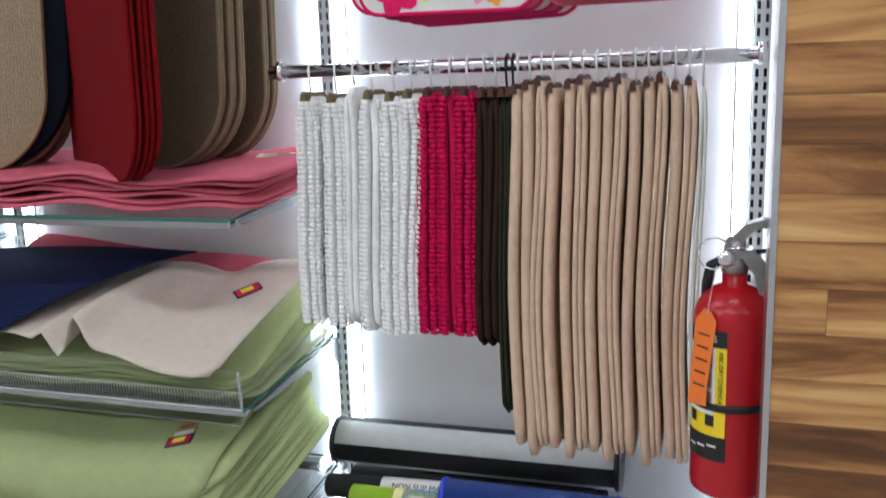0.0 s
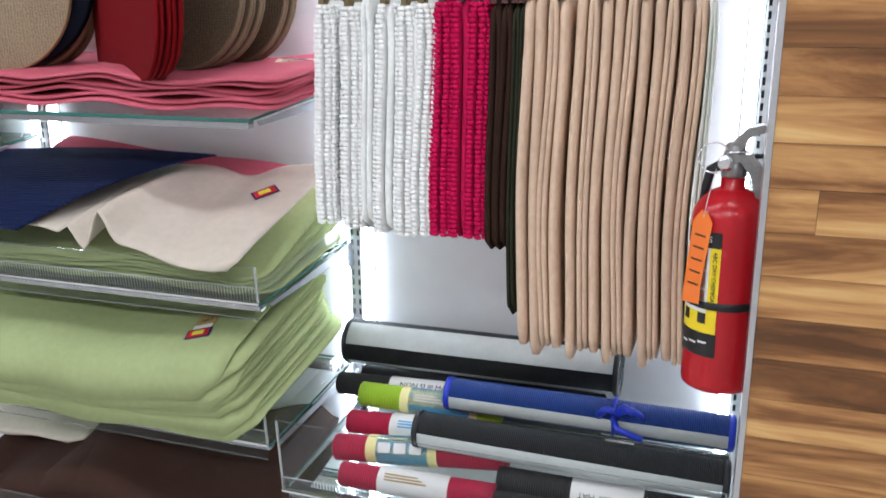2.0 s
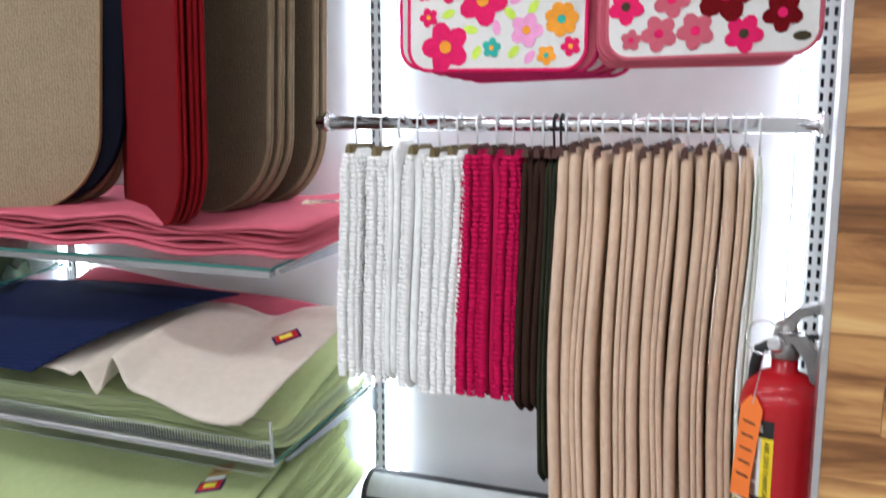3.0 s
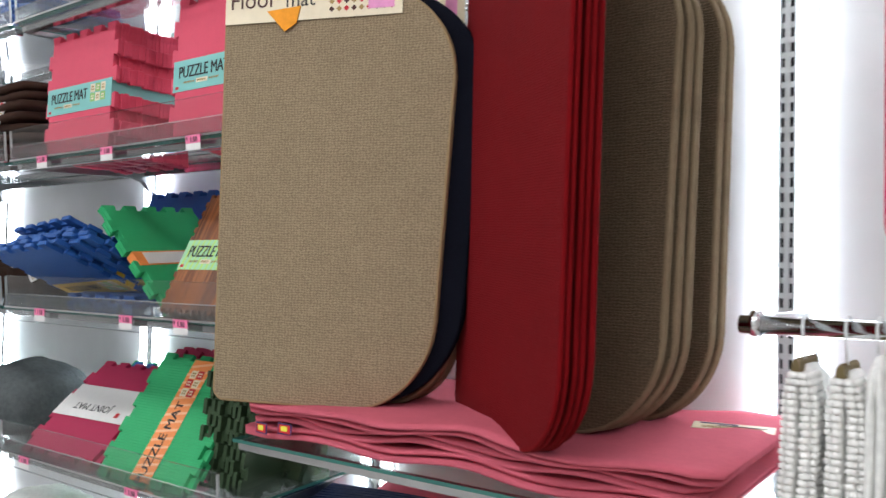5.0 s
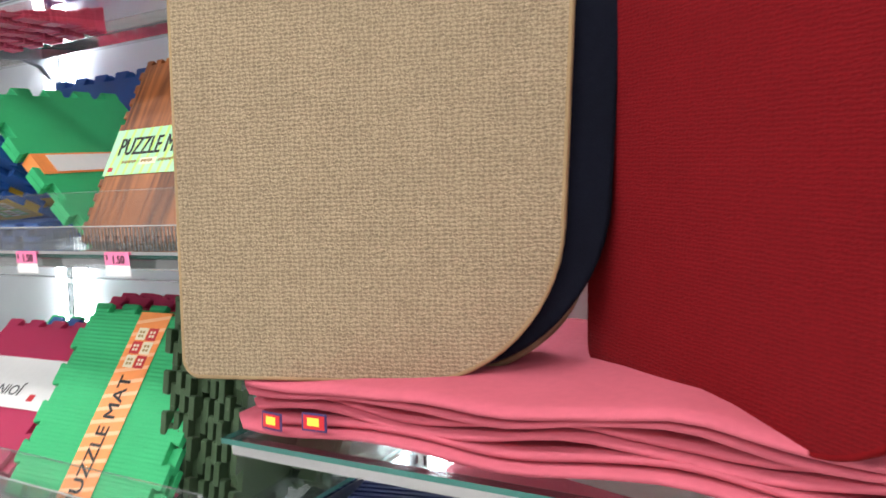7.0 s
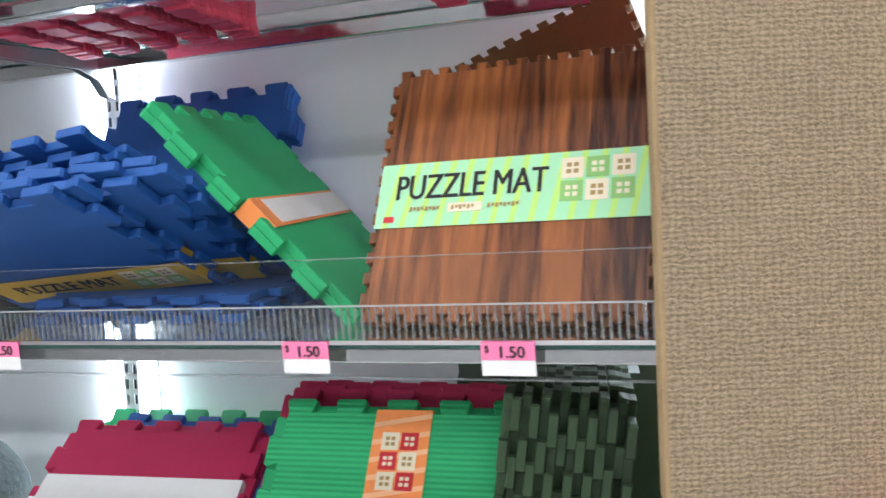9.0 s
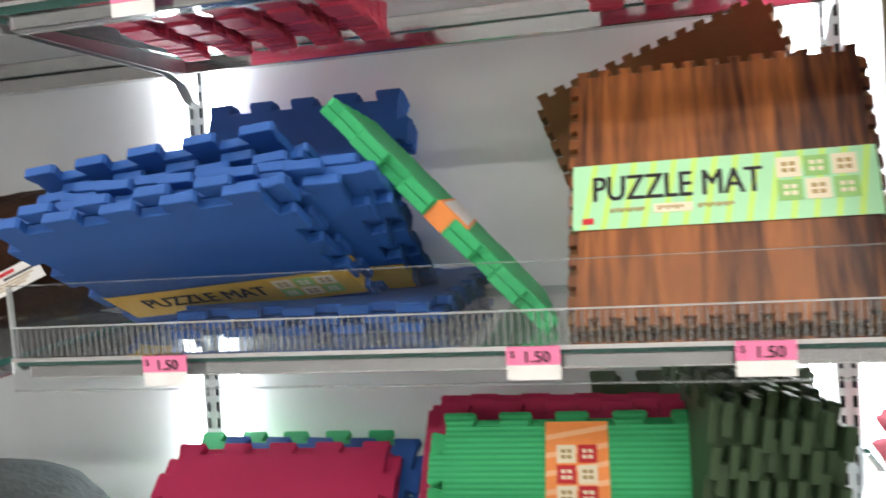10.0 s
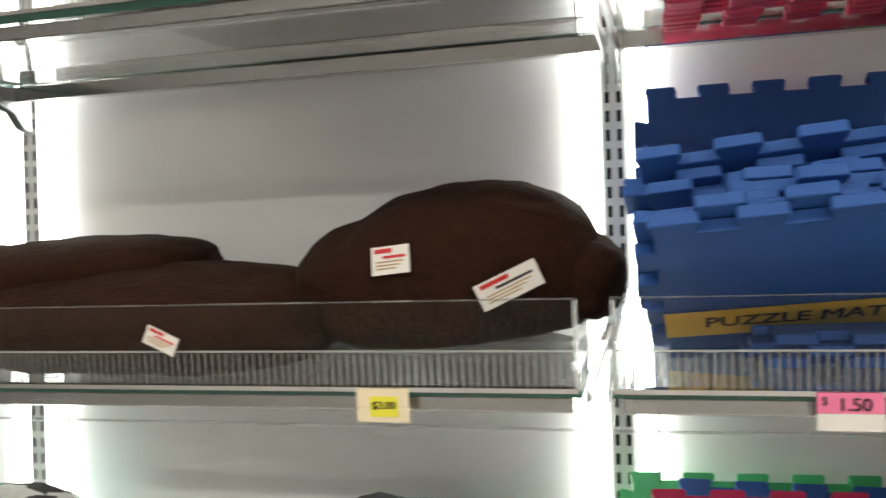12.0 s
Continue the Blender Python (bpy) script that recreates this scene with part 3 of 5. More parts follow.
# ---- shelves ----
def shelf(bay, zf, lip=0.078, tilt=TILT_DEG):
    """A glass shelf with its clear front lip, price rail, rear bar and two brackets. Local: x from the bay's left, y back from the front edge."""
    ob = thing("glass_shelf", "clear glass shelf with a clear acrylic front lip on steel brackets", "shelf", group="glass shelves")
    bm = box(bmesh.new(), 0.012, 0.888, 0.0, 0.405, -0.0065, 0.0)
    bm.faces.ensure_lookup_table()
    for f in bm.faces:
        f.material_index = 0 if abs(f.calc_center_median().z + 0.00325) > 0.002 else 1
    part("board", bm, [GLOSSY_GLASS if bay < -1 else GLASS, GLASS_EDGE], ob, "clear glass board with a green edge")
    if not lip:
        return finish_shelf(ob, bay, zf, tilt)
    acr = box_part("front_lip", (0.014, 0.886, -0.006, -0.003, 0.0, lip), ACRYLIC, ob, "clear acrylic front lip")
    box_part("lip_edge", (0.014, 0.886, -0.006, -0.003, lip + 0.0002, lip + 0.0012), ACRYLIC_RIM, acr)
    for x in (0.014, 0.883):
        box_part("lip_edge", (x, x + 0.003, -0.0075, -0.002, 0.001, lip - 0.001), ACRYLIC_EDGE, acr)
    bm = bmesh.new()
    for i in range(124):
        x = 0.016 + i * 0.007
        box(bm, x, x + 0.0022, -0.0085, -0.0062, 0.004, 0.034)
    tagged(part("ribbed_strip", bm, ACRYLIC_RIB, acr, "fine upright ribs"), "fine upright ribs", kind="stuff")
    # The ledge's pale haze draws the bright highlight line above the ribs.
    box_part("rib_ledge", (0.014, 0.886, -0.009, -0.0062, 0.0345, 0.0358), ACRYLIC_EDGE, acr)
    box_part("rail_strip", (0.014, 0.886, -0.0105, -0.001, -0.0005, 0.0036), CHROME, ob, "bright metal strip under the lip")
    for x in (0.016, 0.881):
        box_part("side_lip", (x, x + 0.003, 0.0, 0.38, 0.0005, lip * 0.55), ACRYLIC, ob)
    box_part("price_rail", (0.014, 0.886, -0.011, -0.009, -0.03, -0.001), ACRYLIC, ob, "clear price rail")
    box_part("rail_rim", (0.014, 0.886, -0.012, -0.0085, -0.0318, -0.0302), ACRYLIC_RIM, ob)
    return finish_shelf(ob, bay, zf, tilt)


def finish_shelf(ob, bay, zf, tilt):
    box_part("front_bar", (0.02, 0.88, 0.006, 0.03, -0.022, -0.007), POLISHED, ob, "polished front rail", bevel=0.002)
    box_part("rear_bar", (0.008, 0.892, 0.378, 0.402, -0.03, -0.007), POLISHED, ob, "polished rear rail", bevel=0.002)
    for x in (0.006, 0.891):
        bm = bmesh.new()
        prism(bm, [(0.02, -0.0085), (0.41, -0.0085), (0.41, -0.075), (0.395, -0.07), (0.375, -0.045), (0.34, -0.032), (0.03, -0.018)], x, x + 0.003)
        for v in bm.verts:
            v.co = Vector((v.co.y, v.co.x, v.co.z))
        part("bracket", bm, DARK_METAL, ob, "tapered steel bracket")
    ob.matrix_world = pose(0.9 * bay, -0.42, zf, tilt, 0, 0)
    return ob


SHELVES = {"A1": (0, 0.592), "A2": (0, 0.25), "B1": (-1, 1.362), "B2": (-1, 0.998), "B3": (-1, 0.690), "B4": (-1, 0.37),
           "C0": (-2, 2.30), "C1": (-2, 1.945), "C2": (-2, 1.576), "C3": (-2, 1.215), "C4": (-2, 0.85),
           "D0": (-3, 2.30), "D1": (-3, 1.945), "D2": (-3, 1.576), "D3": (-3, 1.215), "E1": (-4, 1.945), "E2": (-4, 1.576), "E3": (-4, 1.215)}
for key, (bay, zf) in SHELVES.items():
    shelf(bay, zf, {"A1": 0.165, "B1": 0.0}.get(key, 0.078))


# ---- ceiling lights ----
for lx, ly in LAMP_PLACES:
    lamp = thing("ceiling_light", "white linear ceiling light with a glowing tube", "ceiling light", group="ceiling lights")
    box_part("housing", (-0.62, 0.62, -0.08, 0.08, -0.05, 0.0), WHITE_PLASTIC, lamp, bevel=0.008)
    bm = bmesh.new()
    tube(bm, [(-0.6, 0, -0.068), (0.6, 0, -0.068)], 0.014, 12)
    part("tube", bm, TUBE, lamp, "glowing fluorescent tube", True)
    lamp.matrix_world = pose(lx, ly, CEIL)


# ---- price tags ----
def price_tag(x, zf, amount, colour, w=0.048, group="price tags"):
    ob = thing("price_tag", "%s paper price tag clipped to the shelf edge" % colour, "price tag", group=group)
    top = PINK_PAPER if colour == "pink" else PAPER
    box_part("lower_half", (-w / 2, w / 2, -0.0006, 0, -0.027, -0.0135), PAPER if colour == "pink" else BEIGE_CARD, ob)
    box_part("upper_half", (-w / 2, w / 2, -0.0006, 0, -0.0132, 0.003), top if colour == "pink" else BEIGE_CARD, ob)
    if colour != "pink":
        box_part("patch", (-0.012, 0.014, -0.0012, -0.0007, -0.022, -0.004), YELLOW_PAPER, ob)
        text_part(amount, 0.0095, INK, ob, pose(0.001, -0.0016, -0.012) @ FRONT, bold=0.03)
    else:
        text_part(amount, 0.0145, INK, ob, pose(0.003, -0.0012, -0.0065) @ FRONT, bold=0.025)
        text_part("$", 0.009, INK, ob, pose(-0.0185, -0.0012, -0.0035) @ FRONT)
    ob.matrix_world = shelf_pose(x, -0.012, 0, zf)
    return ob


for x in (-1.607, -1.24, -1.045):
    price_tag(x, 1.576, "1.50", "pink")
for x in (-1.62, -1.335, -1.02):
    price_tag(x, 1.945, "1.50", "pink")
price_tag(-1.985, 1.576, "$3.00", "cream")
for x in (-1.66, -1.2):
    price_tag(x, 1.215, "1.50", "pink")


# ---- foam tiles ----
TILE_CACHE = {}


def tile_outline(size, tabs, depth):
    """A square with dovetail tabs and notches on all sides."""
    pts = []
    h, pitch = size / 2, size / tabs
    for side in range(4):
        ca, sa = (1, 0, -1, 0)[side], (0, 1, 0, -1)[side]
        for k in range(tabs):
            a = -h + k * pitch
            out = depth if (k + side) % 2 == 0 else 0.0
            q = [(a + pitch * 0.02, 0), (a - pitch * 0.1, out * 0.78), (a - pitch * 0.03, out), (a + pitch * 1.03, out), (a + pitch * 1.1, out * 0.78), (a + pitch * 0.98, 0)] if out else [(a + pitch * 0.5, 0)]
            for s, o in q:
                x, z = s, -h - o
                pts.append((x * ca - z * sa, x * sa + z * ca))
    return pts


def tile(mat, parent, m, size=0.285, tabs=9, depth=0.017, thick=0.0095, name="tile"):
    key = (mat.name, size, tabs, thick)
    if key not in TILE_CACHE:
        bm = bmesh.new()
        prism(bm, tile_outline(size, tabs, depth), 0.0, thick)
        bmesh.ops.recalc_face_normals(bm, faces=bm.faces)
        es = [e for e in bm.edges if e.is_manifold and abs(e.calc_face_angle(0) - 1.5708) < 0.1 and abs(e.verts[0].co.y - e.verts[1].co.y) < 1e-6]
        bmesh.ops.bevel(bm, geom=es, offset=0.0008, segments=1, affect="EDGES")
        me = bpy.data.meshes.new(name)
        bm.to_mesh(me)
        bm.free()
        me.materials.append(mat)
        TILE_CACHE[key] = me
    ob = new(name, TILE_CACHE[key])
    ob.parent = parent
    ob.matrix_local = m
    return ob


def band(parent, w, deep, z0, h, mat, label, stripes=None, upright=False, name="label_band"):
    """A printed paper band wrapped round a pack of tiles."""
    bm = bmesh.new()
    if upright:
        a, b = (-h / 2 + z0, h / 2 + z0)
        ring = [(a, -0.0016, -w / 2), (a, -0.0016, w / 2), (a, deep, w / 2), (a, deep, -w / 2)]
        other = [(b, y, z) for _, y, z in ring]
    else:
        ring = [(-w / 2, -0.0016, z0), (w / 2, -0.0016, z0), (w / 2, deep, z0), (-w / 2, deep, z0)]
        other = [(x, y, z0 + h) for x, y, _ in ring]
    va = [bm.verts.new(p) for p in ring]
    vb = [bm.verts.new(p) for p in other]
    for i in range(4):
        bm.faces.new((va[i], va[(i + 1) % 4], vb[(i + 1) % 4], vb[i]))
    ob = part(name, bm, mat, parent, label)
    if stripes:
        bm = bmesh.new()
        n = 14
        for i in range(n):
            s = -w / 2 + 0.012 + i * (w - 0.03) / (n - 1)
            o = 0.012
            if upright:
                q = [(z0 - h / 2, -0.0019, s - 0.004), (z0 - h / 2, -0.0019, s + 0.002), (z0 + h / 2, -0.0019, s + 0.002 + o), (z0 + h / 2, -0.0019, s - 0.004 + o)]
            else:
                q = [(s - 0.004, -0.0019, z0), (s + 0.002, -0.0019, z0), (s + 0.002 + o, -0.0019, z0 + h), (s - 0.004 + o, -0.0019, z0 + h)]
            vs = [bm.verts.new(p) for p in q]
            bm.faces.new(vs)
        part("stripes", bm, stripes, ob, "diagonal printed stripes")
    return ob


def icon_squares(parent, x, z, s, y=-0.0024, cols=3, rows=2, turn=False):
    for i in range(cols):
        for j in range(rows):
            cx, cz = x + i * s * 1.12, z - j * s * 1.12
            if turn:
                cx, cz = x + j * s * 1.12, z + i * s * 1.12
            mat = BEIGE_CARD if (i + j) % 2 == 0 else (ICON_GREEN if not turn else RED_INK)
            box_part("icon", (cx - s / 2, cx + s / 2, y, y + 0.0003, cz - s / 2, cz + s / 2), mat, parent)
            for a, c in ((-0.16, 0.15), (0.16, 0.15), (-0.16, -0.17), (0.16, -0.17)):
                box_part("icon_mark", (cx + (a - 0.11) * s, cx + (a + 0.11) * s, y - 0.0004, y - 0.0001, cz + (c - 0.1) * s, cz + (c + 0.1) * s), BEIGE_CARD if (i + j) % 2 else OLIVE_CARD, parent)


def tile_pack(name, label, mat, count, m, band_mat=None, band_z=-0.03, band_h=0.062, words="", tabs=9, thick=0.0095, jitter=0.003, stripes=None, upright=False, group="foam puzzle mats", size=0.285, front=None, alternate=True, step=0.0):
    ob = thing(name, label, "foam mat", group=group)
    rng = random.Random(name + label + str(m[0][3]))
    for i in range(count):
        tile(front if front and i == 0 else mat, ob, pose(rng.uniform(-jitter, jitter), i * thick, rng.uniform(-jitter, jitter) + i * thick * step, 0, 90 if alternate and i % 2 else 0, 0), size, tabs, 0.017 if tabs < 12 else 0.008, thick)
    if band_mat:
        w = size + (0.006 if tabs > 12 else 0.012)
        b = band(ob, w, count * thick + 0.001, band_z, band_h, band_mat, "printed paper band", stripes, upright)
        if words and not upright:
            text_part(words, band_h * 0.54, INK, b, pose(-w * 0.145, -0.0024, band_z + band_h * 0.59) @ FRONT, bold=0.022, fill=w * 0.57)
            box_part("print_panel", (-0.22 * w, -0.09 * w, -0.0024, -0.0021, band_z + band_h * 0.2, band_z + band_h * 0.335), BEIGE_CARD, b)
            for dx, dw in ((-0.30, 0.13), (-0.155, 0.10), (-0.01, 0.12)):
                k = int(dw * w / 0.0042)
                for q in range(k):
                    x = dx * w - dw * w / 2 + q * 0.0042
                    box_part("small_print", (x, x + 0.0027, -0.0029, -0.0026, band_z + band_h * (0.235 + 0.02 * (q % 2)), band_z + band_h * 0.30), OLIVE_CARD, b)
            box_part("small_mark", (-0.465 * w, -0.425 * w, -0.0024, -0.0021, band_z + band_h * 0.08, band_z + band_h * 0.17), RED_INK, b)
            icon_squares(b, w * 0.225, band_z + band_h * 0.75, band_h * 0.30)
        elif words:
            text_part(words, band_h * 0.5, INK, b, pose(band_z, -0.0024, -w * 0.19) @ FRONT @ pose(0, 0, 0, 0, 0, 90), bold=0.018)
            icon_squares(b, band_z - band_h * 0.17, w * 0.22, band_h * 0.3, turn=True)
    ob.matrix_world = m
    return ob


def pack_pose(x, y, zf, lean, yaw=0, spin=0, size=0.285):
    """A pack that stands on a shelf and leans back by that many degrees, its lower front edge y behind the shelf's front."""
    base = Matrix.Translation(on_shelf(x, y, 0.001, zf)) @ pose(0, 0, 0, 0, 0, yaw) @ pose(0, 0, 0, -lean, 0, 0)
    return base @ Matrix.Translation((0, 0, size / 2 + 0.015)) @ pose(0, 0, 0, 0, spin, 0)


def foam_things():
    # bay C, middle shelf
    tile_pack("puzzle_mat_pack", "wood-print foam puzzle mats with a mint label band", FOAM_BROWN_BACK, 9, pack_pose(-1.070, 0.038, 1.576, 26, -2.5, 0, 0.276), MINT_LABEL, -0.044, 0.073, "PUZZLE MAT", 25, 0.0095, 0.002, LIME_LABEL, front=FOAM_WOOD, size=0.276, step=0.05)
    extra = thing("foam_mat", "brown foam puzzle mat leaning crooked on the back panel", "foam mat", group="foam puzzle mats")
    for i in range(3):
        tile(FOAM_BROWN_BACK, extra, pose(0, i * 0.0095, 0), 0.30, 25, 0.008)
    extra.matrix_world = Matrix.Translation((-1.078, -0.085, 1.768)) @ pose(0, 0, 0, -13, -20, 0)
    # green pair leaning sideways against the blue pile
    g = thing("foam_mat", "two green foam mats with orange band leaning on blue ones", "foam mat", group="foam puzzle mats")
    for i in range(2):
        tile(FOAM_GREEN, g, pose(0, i * 0.0105, 0), 0.285, 9, 0.017, 0.01)
    b = band(g, 0.293, 0.0215, -0.03, 0.042, ORANGE_LABEL, "orange paper band", None)
    box_part("white_note", (-0.12, 0.15, -0.0024, -0.0018, -0.026, 0.008), PAPER, b)
    g.matrix_world = Matrix.Translation((-1.354, -0.215, 1.715)) @ pose(0, 0, 0, 3, 0, 10) @ pose(0, 0, 0, 0, -42, 0) @ pose(0, 0, 0, 0, 0, 90)
    # blue packs: one stands at the back, the others ride up on the front lip
    tile_pack("puzzle_mat_pack", "blue foam puzzle mats standing against the back panel", FOAM_BLUE, 4, pack_pose(-1.61, 0.262, 1.576, 23, 0, 0, 0.29), None, size=0.29, alternate=False)
    rng = random.Random(4)
    level = 0.0
    for p, (dx, slide, off, n, yaw) in enumerate(((0.0, 0.0, 0.0, 2, -1), (0.05, 0.035, 0.0235, 3, 4), (0.0, 0.055, 0.058, 3, -3))):
        ob = thing("puzzle_mat_pack", "blue foam puzzle mats with a yellow band, piled crooked", "foam mat", group="foam puzzle mats")
        for i in range(n):
            tile(FOAM_BLUE, ob, pose(rng.uniform(-0.01, 0.01), i * 0.0115, rng.uniform(-0.014, 0.014), 0, (0, 90)[i % 2], 0), 0.285, 9, 0.017, 0.0105)
        if p < 2:
            b = band(ob, 0.297, 0.024 if p == 0 else 0.034, -0.098, 0.066, YELLOW_LABEL, "yellow paper band", None)
            if p == 0:
                text_part("PUZZLE MAT", 0.036, INK, b, pose(-0.035, -0.0024, -0.062) @ FRONT, bold=0.022, fill=0.155)
                icon_squares(b, 0.068, -0.05, 0.022)
        ob.matrix_world = Matrix.Translation((-1.597 + dx, -0.362, 1.657)) @ pose(0, 0, 0, 0, -3.5, 0) @ pose(0, 0, 0, 65, 0, 0) @ Matrix.Translation((0, off, -slide)) @ pose(0, 0, 0, 0, yaw, 0)
    low = thing("puzzle_mat_pack", "dark blue foam puzzle mats in clear film lying under the pile", "foam mat", group="foam puzzle mats")
    for i in range(3):
        tile(FOAM_BLUE, low, pose(0.004 * i, i * 0.0105, 0, 0, (0, 90)[i % 2], 0), 0.285, 9, 0.017, 0.0095)
    # Pale hazy flap stands in for the glint on the pack's plastic film.
    box_part("film_flap", (0.10, 0.165, -0.004, -0.002, -0.15, -0.135), ACRYLIC_EDGE, low, "pale flap for the glint of clear film")
    low.matrix_world = shelf_pose(-1.512, 0.243, 0.001, 1.576, 90, 0, 0)
    # bay C, lower shelf
    tile_pack("puzzle_mat_pack", "ribbed green foam puzzle mats with an orange upright band", FOAM_GREEN, 3, pack_pose(-1.22, 0.012, 1.215, 35, 3), ORANGE_LABEL, 0.004, 0.068, "PUZZLE MAT", 9, stripes=PALE_ORANGE, upright=True, front=FOAM_GREEN_RIB)
    tile_pack("puzzle_mat_pack", "crimson foam puzzle mats behind the green ones", FOAM_RED, 4, pack_pose(-1.25, 0.052, 1.215, 33, -1), None, step=0.6)
    tile_pack("puzzle_mat_pack", "thick pile of dark green foam puzzle mats standing on edge", FOAM_DARK, 14, pack_pose(-1.147, 0.235, 1.205, 8, -80, 0, 0.262), None, jitter=0.009, size=0.262)
    tile_pack("puzzle_mat_pack", "dark green foam puzzle mats standing at the back panel", FOAM_DARK, 4, pack_pose(-1.085, 0.225, 1.215, 31, 0, 0, 0.27), None, jitter=0.004, size=0.27, alternate=False)
    tile_pack("joint_mat_pack", "crimson foam joint mats with a white label band", FOAM_RED, 3, pack_pose(-1.60, 0.03, 1.215, 50, 4), PAPER, -0.0, 0.07, "")
    tile_pack("puzzle_mat_pack", "blue and green foam puzzle mats under the crimson ones", FOAM_BLUE, 2, pack_pose(-1.60, 0.075, 1.215, 52, -3), None)
    tile_pack("puzzle_mat_pack", "green foam puzzle mats leaning at the back", FOAM_GREEN, 4, pack_pose(-1.63, 0.125, 1.215, 53, 3), None, jitter=0.008)
    # bay C, top shelf
    for x in (-1.588, -1.045):
        tile_pack("puzzle_mat_pack", "thick pack of coral-pink foam puzzle mats with a teal band", FOAM_PINK, 24, pack_pose(x, 0.055, 1.945, 2, 0), TEAL_LABEL, -0.045, 0.068, "PUZZLE MAT", 9, jitter=0.003, alternate=False)


foam_things()


def joint_lettering():
    note = thing("label_card", "white card with upside-down joint mat lettering", "label")
    box_part("card", (-0.156, 0.156, -0.0006, 0, -0.036, 0.034), PAPER, note)
    text_part("JOINT MAT", 0.03, INK, note, pose(-0.02, -0.0012, 0.0) @ FRONT @ pose(0, 0, 0, 0, 0, 180))
    box_part("mark", (0.085, 0.1, -0.0012, -0.0007, -0.02, -0.006), RED_INK, note)
    note.matrix_world = pack_pose(-1.60, 0.03, 1.215, 50, 4) @ Matrix.Translation((0, -0.0028, 0.0))


joint_lettering()


# ---- cushions ----
def cushion(name, label, mat, w, d, h, m, seed, sag=0.0, group="plush cushions", skew=0.0):
    rng = random.Random(seed)
    off = Vector((rng.uniform(0, 50), rng.uniform(0, 50), 3))
    bm = bmesh.new()
    bmesh.ops.create_icosphere(bm, subdivisions=5, radius=1.0)
    for v in bm.verts:
        n = v.co.normalized()
        p = 2.6
        s = (abs(n.x) ** p + abs(n.y) ** p + abs(n.z) ** 2.0) ** (-1 / p)
        q = n * s
        wob = 1 + 0.10 * noise.noise(n * 1.7 + off) + 0.05 * noise.noise(n * 5 + off) + 0.012 * noise.noise(n * 22 + off)
        flat = math.hypot(n.x, n.y)
        if n.z < 0 and flat > 0.05:
            a, b = n.x / flat, n.y / flat
            e = (abs(a) ** p + abs(b) ** p) ** (-1 / p)
            k = 0.85 * (1 - n.z ** 4)
            q = Vector((q.x + (a * e - q.x) * k, q.y + (b * e - q.y) * k, q.z))
        x, y, z = q.x * w / 2, q.y * d / 2, q.z * h / 2
        z *= wob * (1 - sag * abs(q.x)) * (1 + skew * q.x)
        x *= 1 + 0.04 * noise.noise(n * 3 + off)
        crease = 0.012 * max(0, noise.noise(Vector((x * 16, y * 3, 1)) + off))
        v.co = (x, y, max(z - crease, -h / 2 * 0.82))
    ob = tagged(mesh_object(name, bm, mat, None, True), label, "cushion", group)
    ob.matrix_world = m
    return ob


def on_front(x, z, lift=0.002):
    """The place on the first surface met from the aisle at that height, laid flat on it."""
    bpy.context.view_layer.update()
    hit, place, normal, _, _, _ = scene.ray_cast(bpy.context.evaluated_depsgraph_get(), Vector((x, -0.8, z)), Vector((0, 1, 0)))
    if normal.y > 0:
        normal = -normal
    return Matrix.Translation(place + normal * lift) @ Vector((0, -1, 0)).rotation_difference(normal).to_matrix().to_4x4()


def cloth_tag(label, m, w=0.055, h=0.042, mark=RED_INK, mat=None, category="tag"):
    ob = thing("sewn_tag", label, category)
    box_part("card", (-w / 2, w / 2, -0.0006, 0, -h / 2, h / 2), mat or PAPER, ob)
    box_part("heading", (-w * 0.42, w * 0.05, -0.001, -0.0007, h * 0.26, h * 0.42), mark, ob)
    box_part("print_line", (-w * 0.2, w * 0.4, -0.001, -0.0007, h * 0.06, h * 0.16), mark if w < 0.06 else INK, ob)
    for k in range(3):
        box_part("print_line", (-w * 0.38, w * (0.35 - 0.1 * k), -0.001, -0.0007, -h * (0.08 + 0.12 * k), -h * (0.03 + 0.12 * k)), OLIVE_CARD, ob)
    ob.matrix_world = m
    return ob


cushion("cushion", "large dark brown plush cushion bulging over the shelf", PLUSH_BROWN, 0.365, 0.27, 0.19, shelf_pose(-1.992, 0.268, 0.083, 1.576, 0, -5, 0), 3, 0.12, skew=0.22)
cushion("cushion", "small dark brown plush cushion end tucked beside the big one", PLUSH_BROWN, 0.12, 0.18, 0.10, shelf_pose(-1.842, 0.27, 0.074, 1.576, 0, 14, 0), 8)
cushion("cushion", "flat dark brown plush cushion lying on the shelf", PLUSH_BROWN, 0.46, 0.36, 0.115, shelf_pose(-2.335, 0.21, 0.046, 1.576, 0, 2, 0), 5)
cushion("cushion", "flat dark brown plush cushion lying on another cushion", PLUSH_BROWN, 0.44, 0.30, 0.072, shelf_pose(-2.515, 0.23, 0.097, 1.576, 0, -3, 6), 6)
cloth_tag("white stitched tag with red print on brown plush", on_front(-2.018, 1.689) @ pose(0, 0, 0, 0, -5, 0), 0.042, 0.03)
cloth_tag("white folded care tag hanging from brown plush", on_front(-1.897, 1.661, 0.01) @ pose(0, 0, 0, 0, -24, 0), 0.068, 0.028)
cloth_tag("small white tag on brown plush", on_front(-2.20, 1.622, 0.006) @ pose(0, 0, 0, 0, 25, 0), 0.034, 0.018)
cushion("cushion", "grey shaggy plush cushion on the lower shelf", PLUSH_GREY, 0.34, 0.3, 0.2, shelf_pose(-2.03, 0.19, 0.08, 1.215, 0, 0, 0), 12)


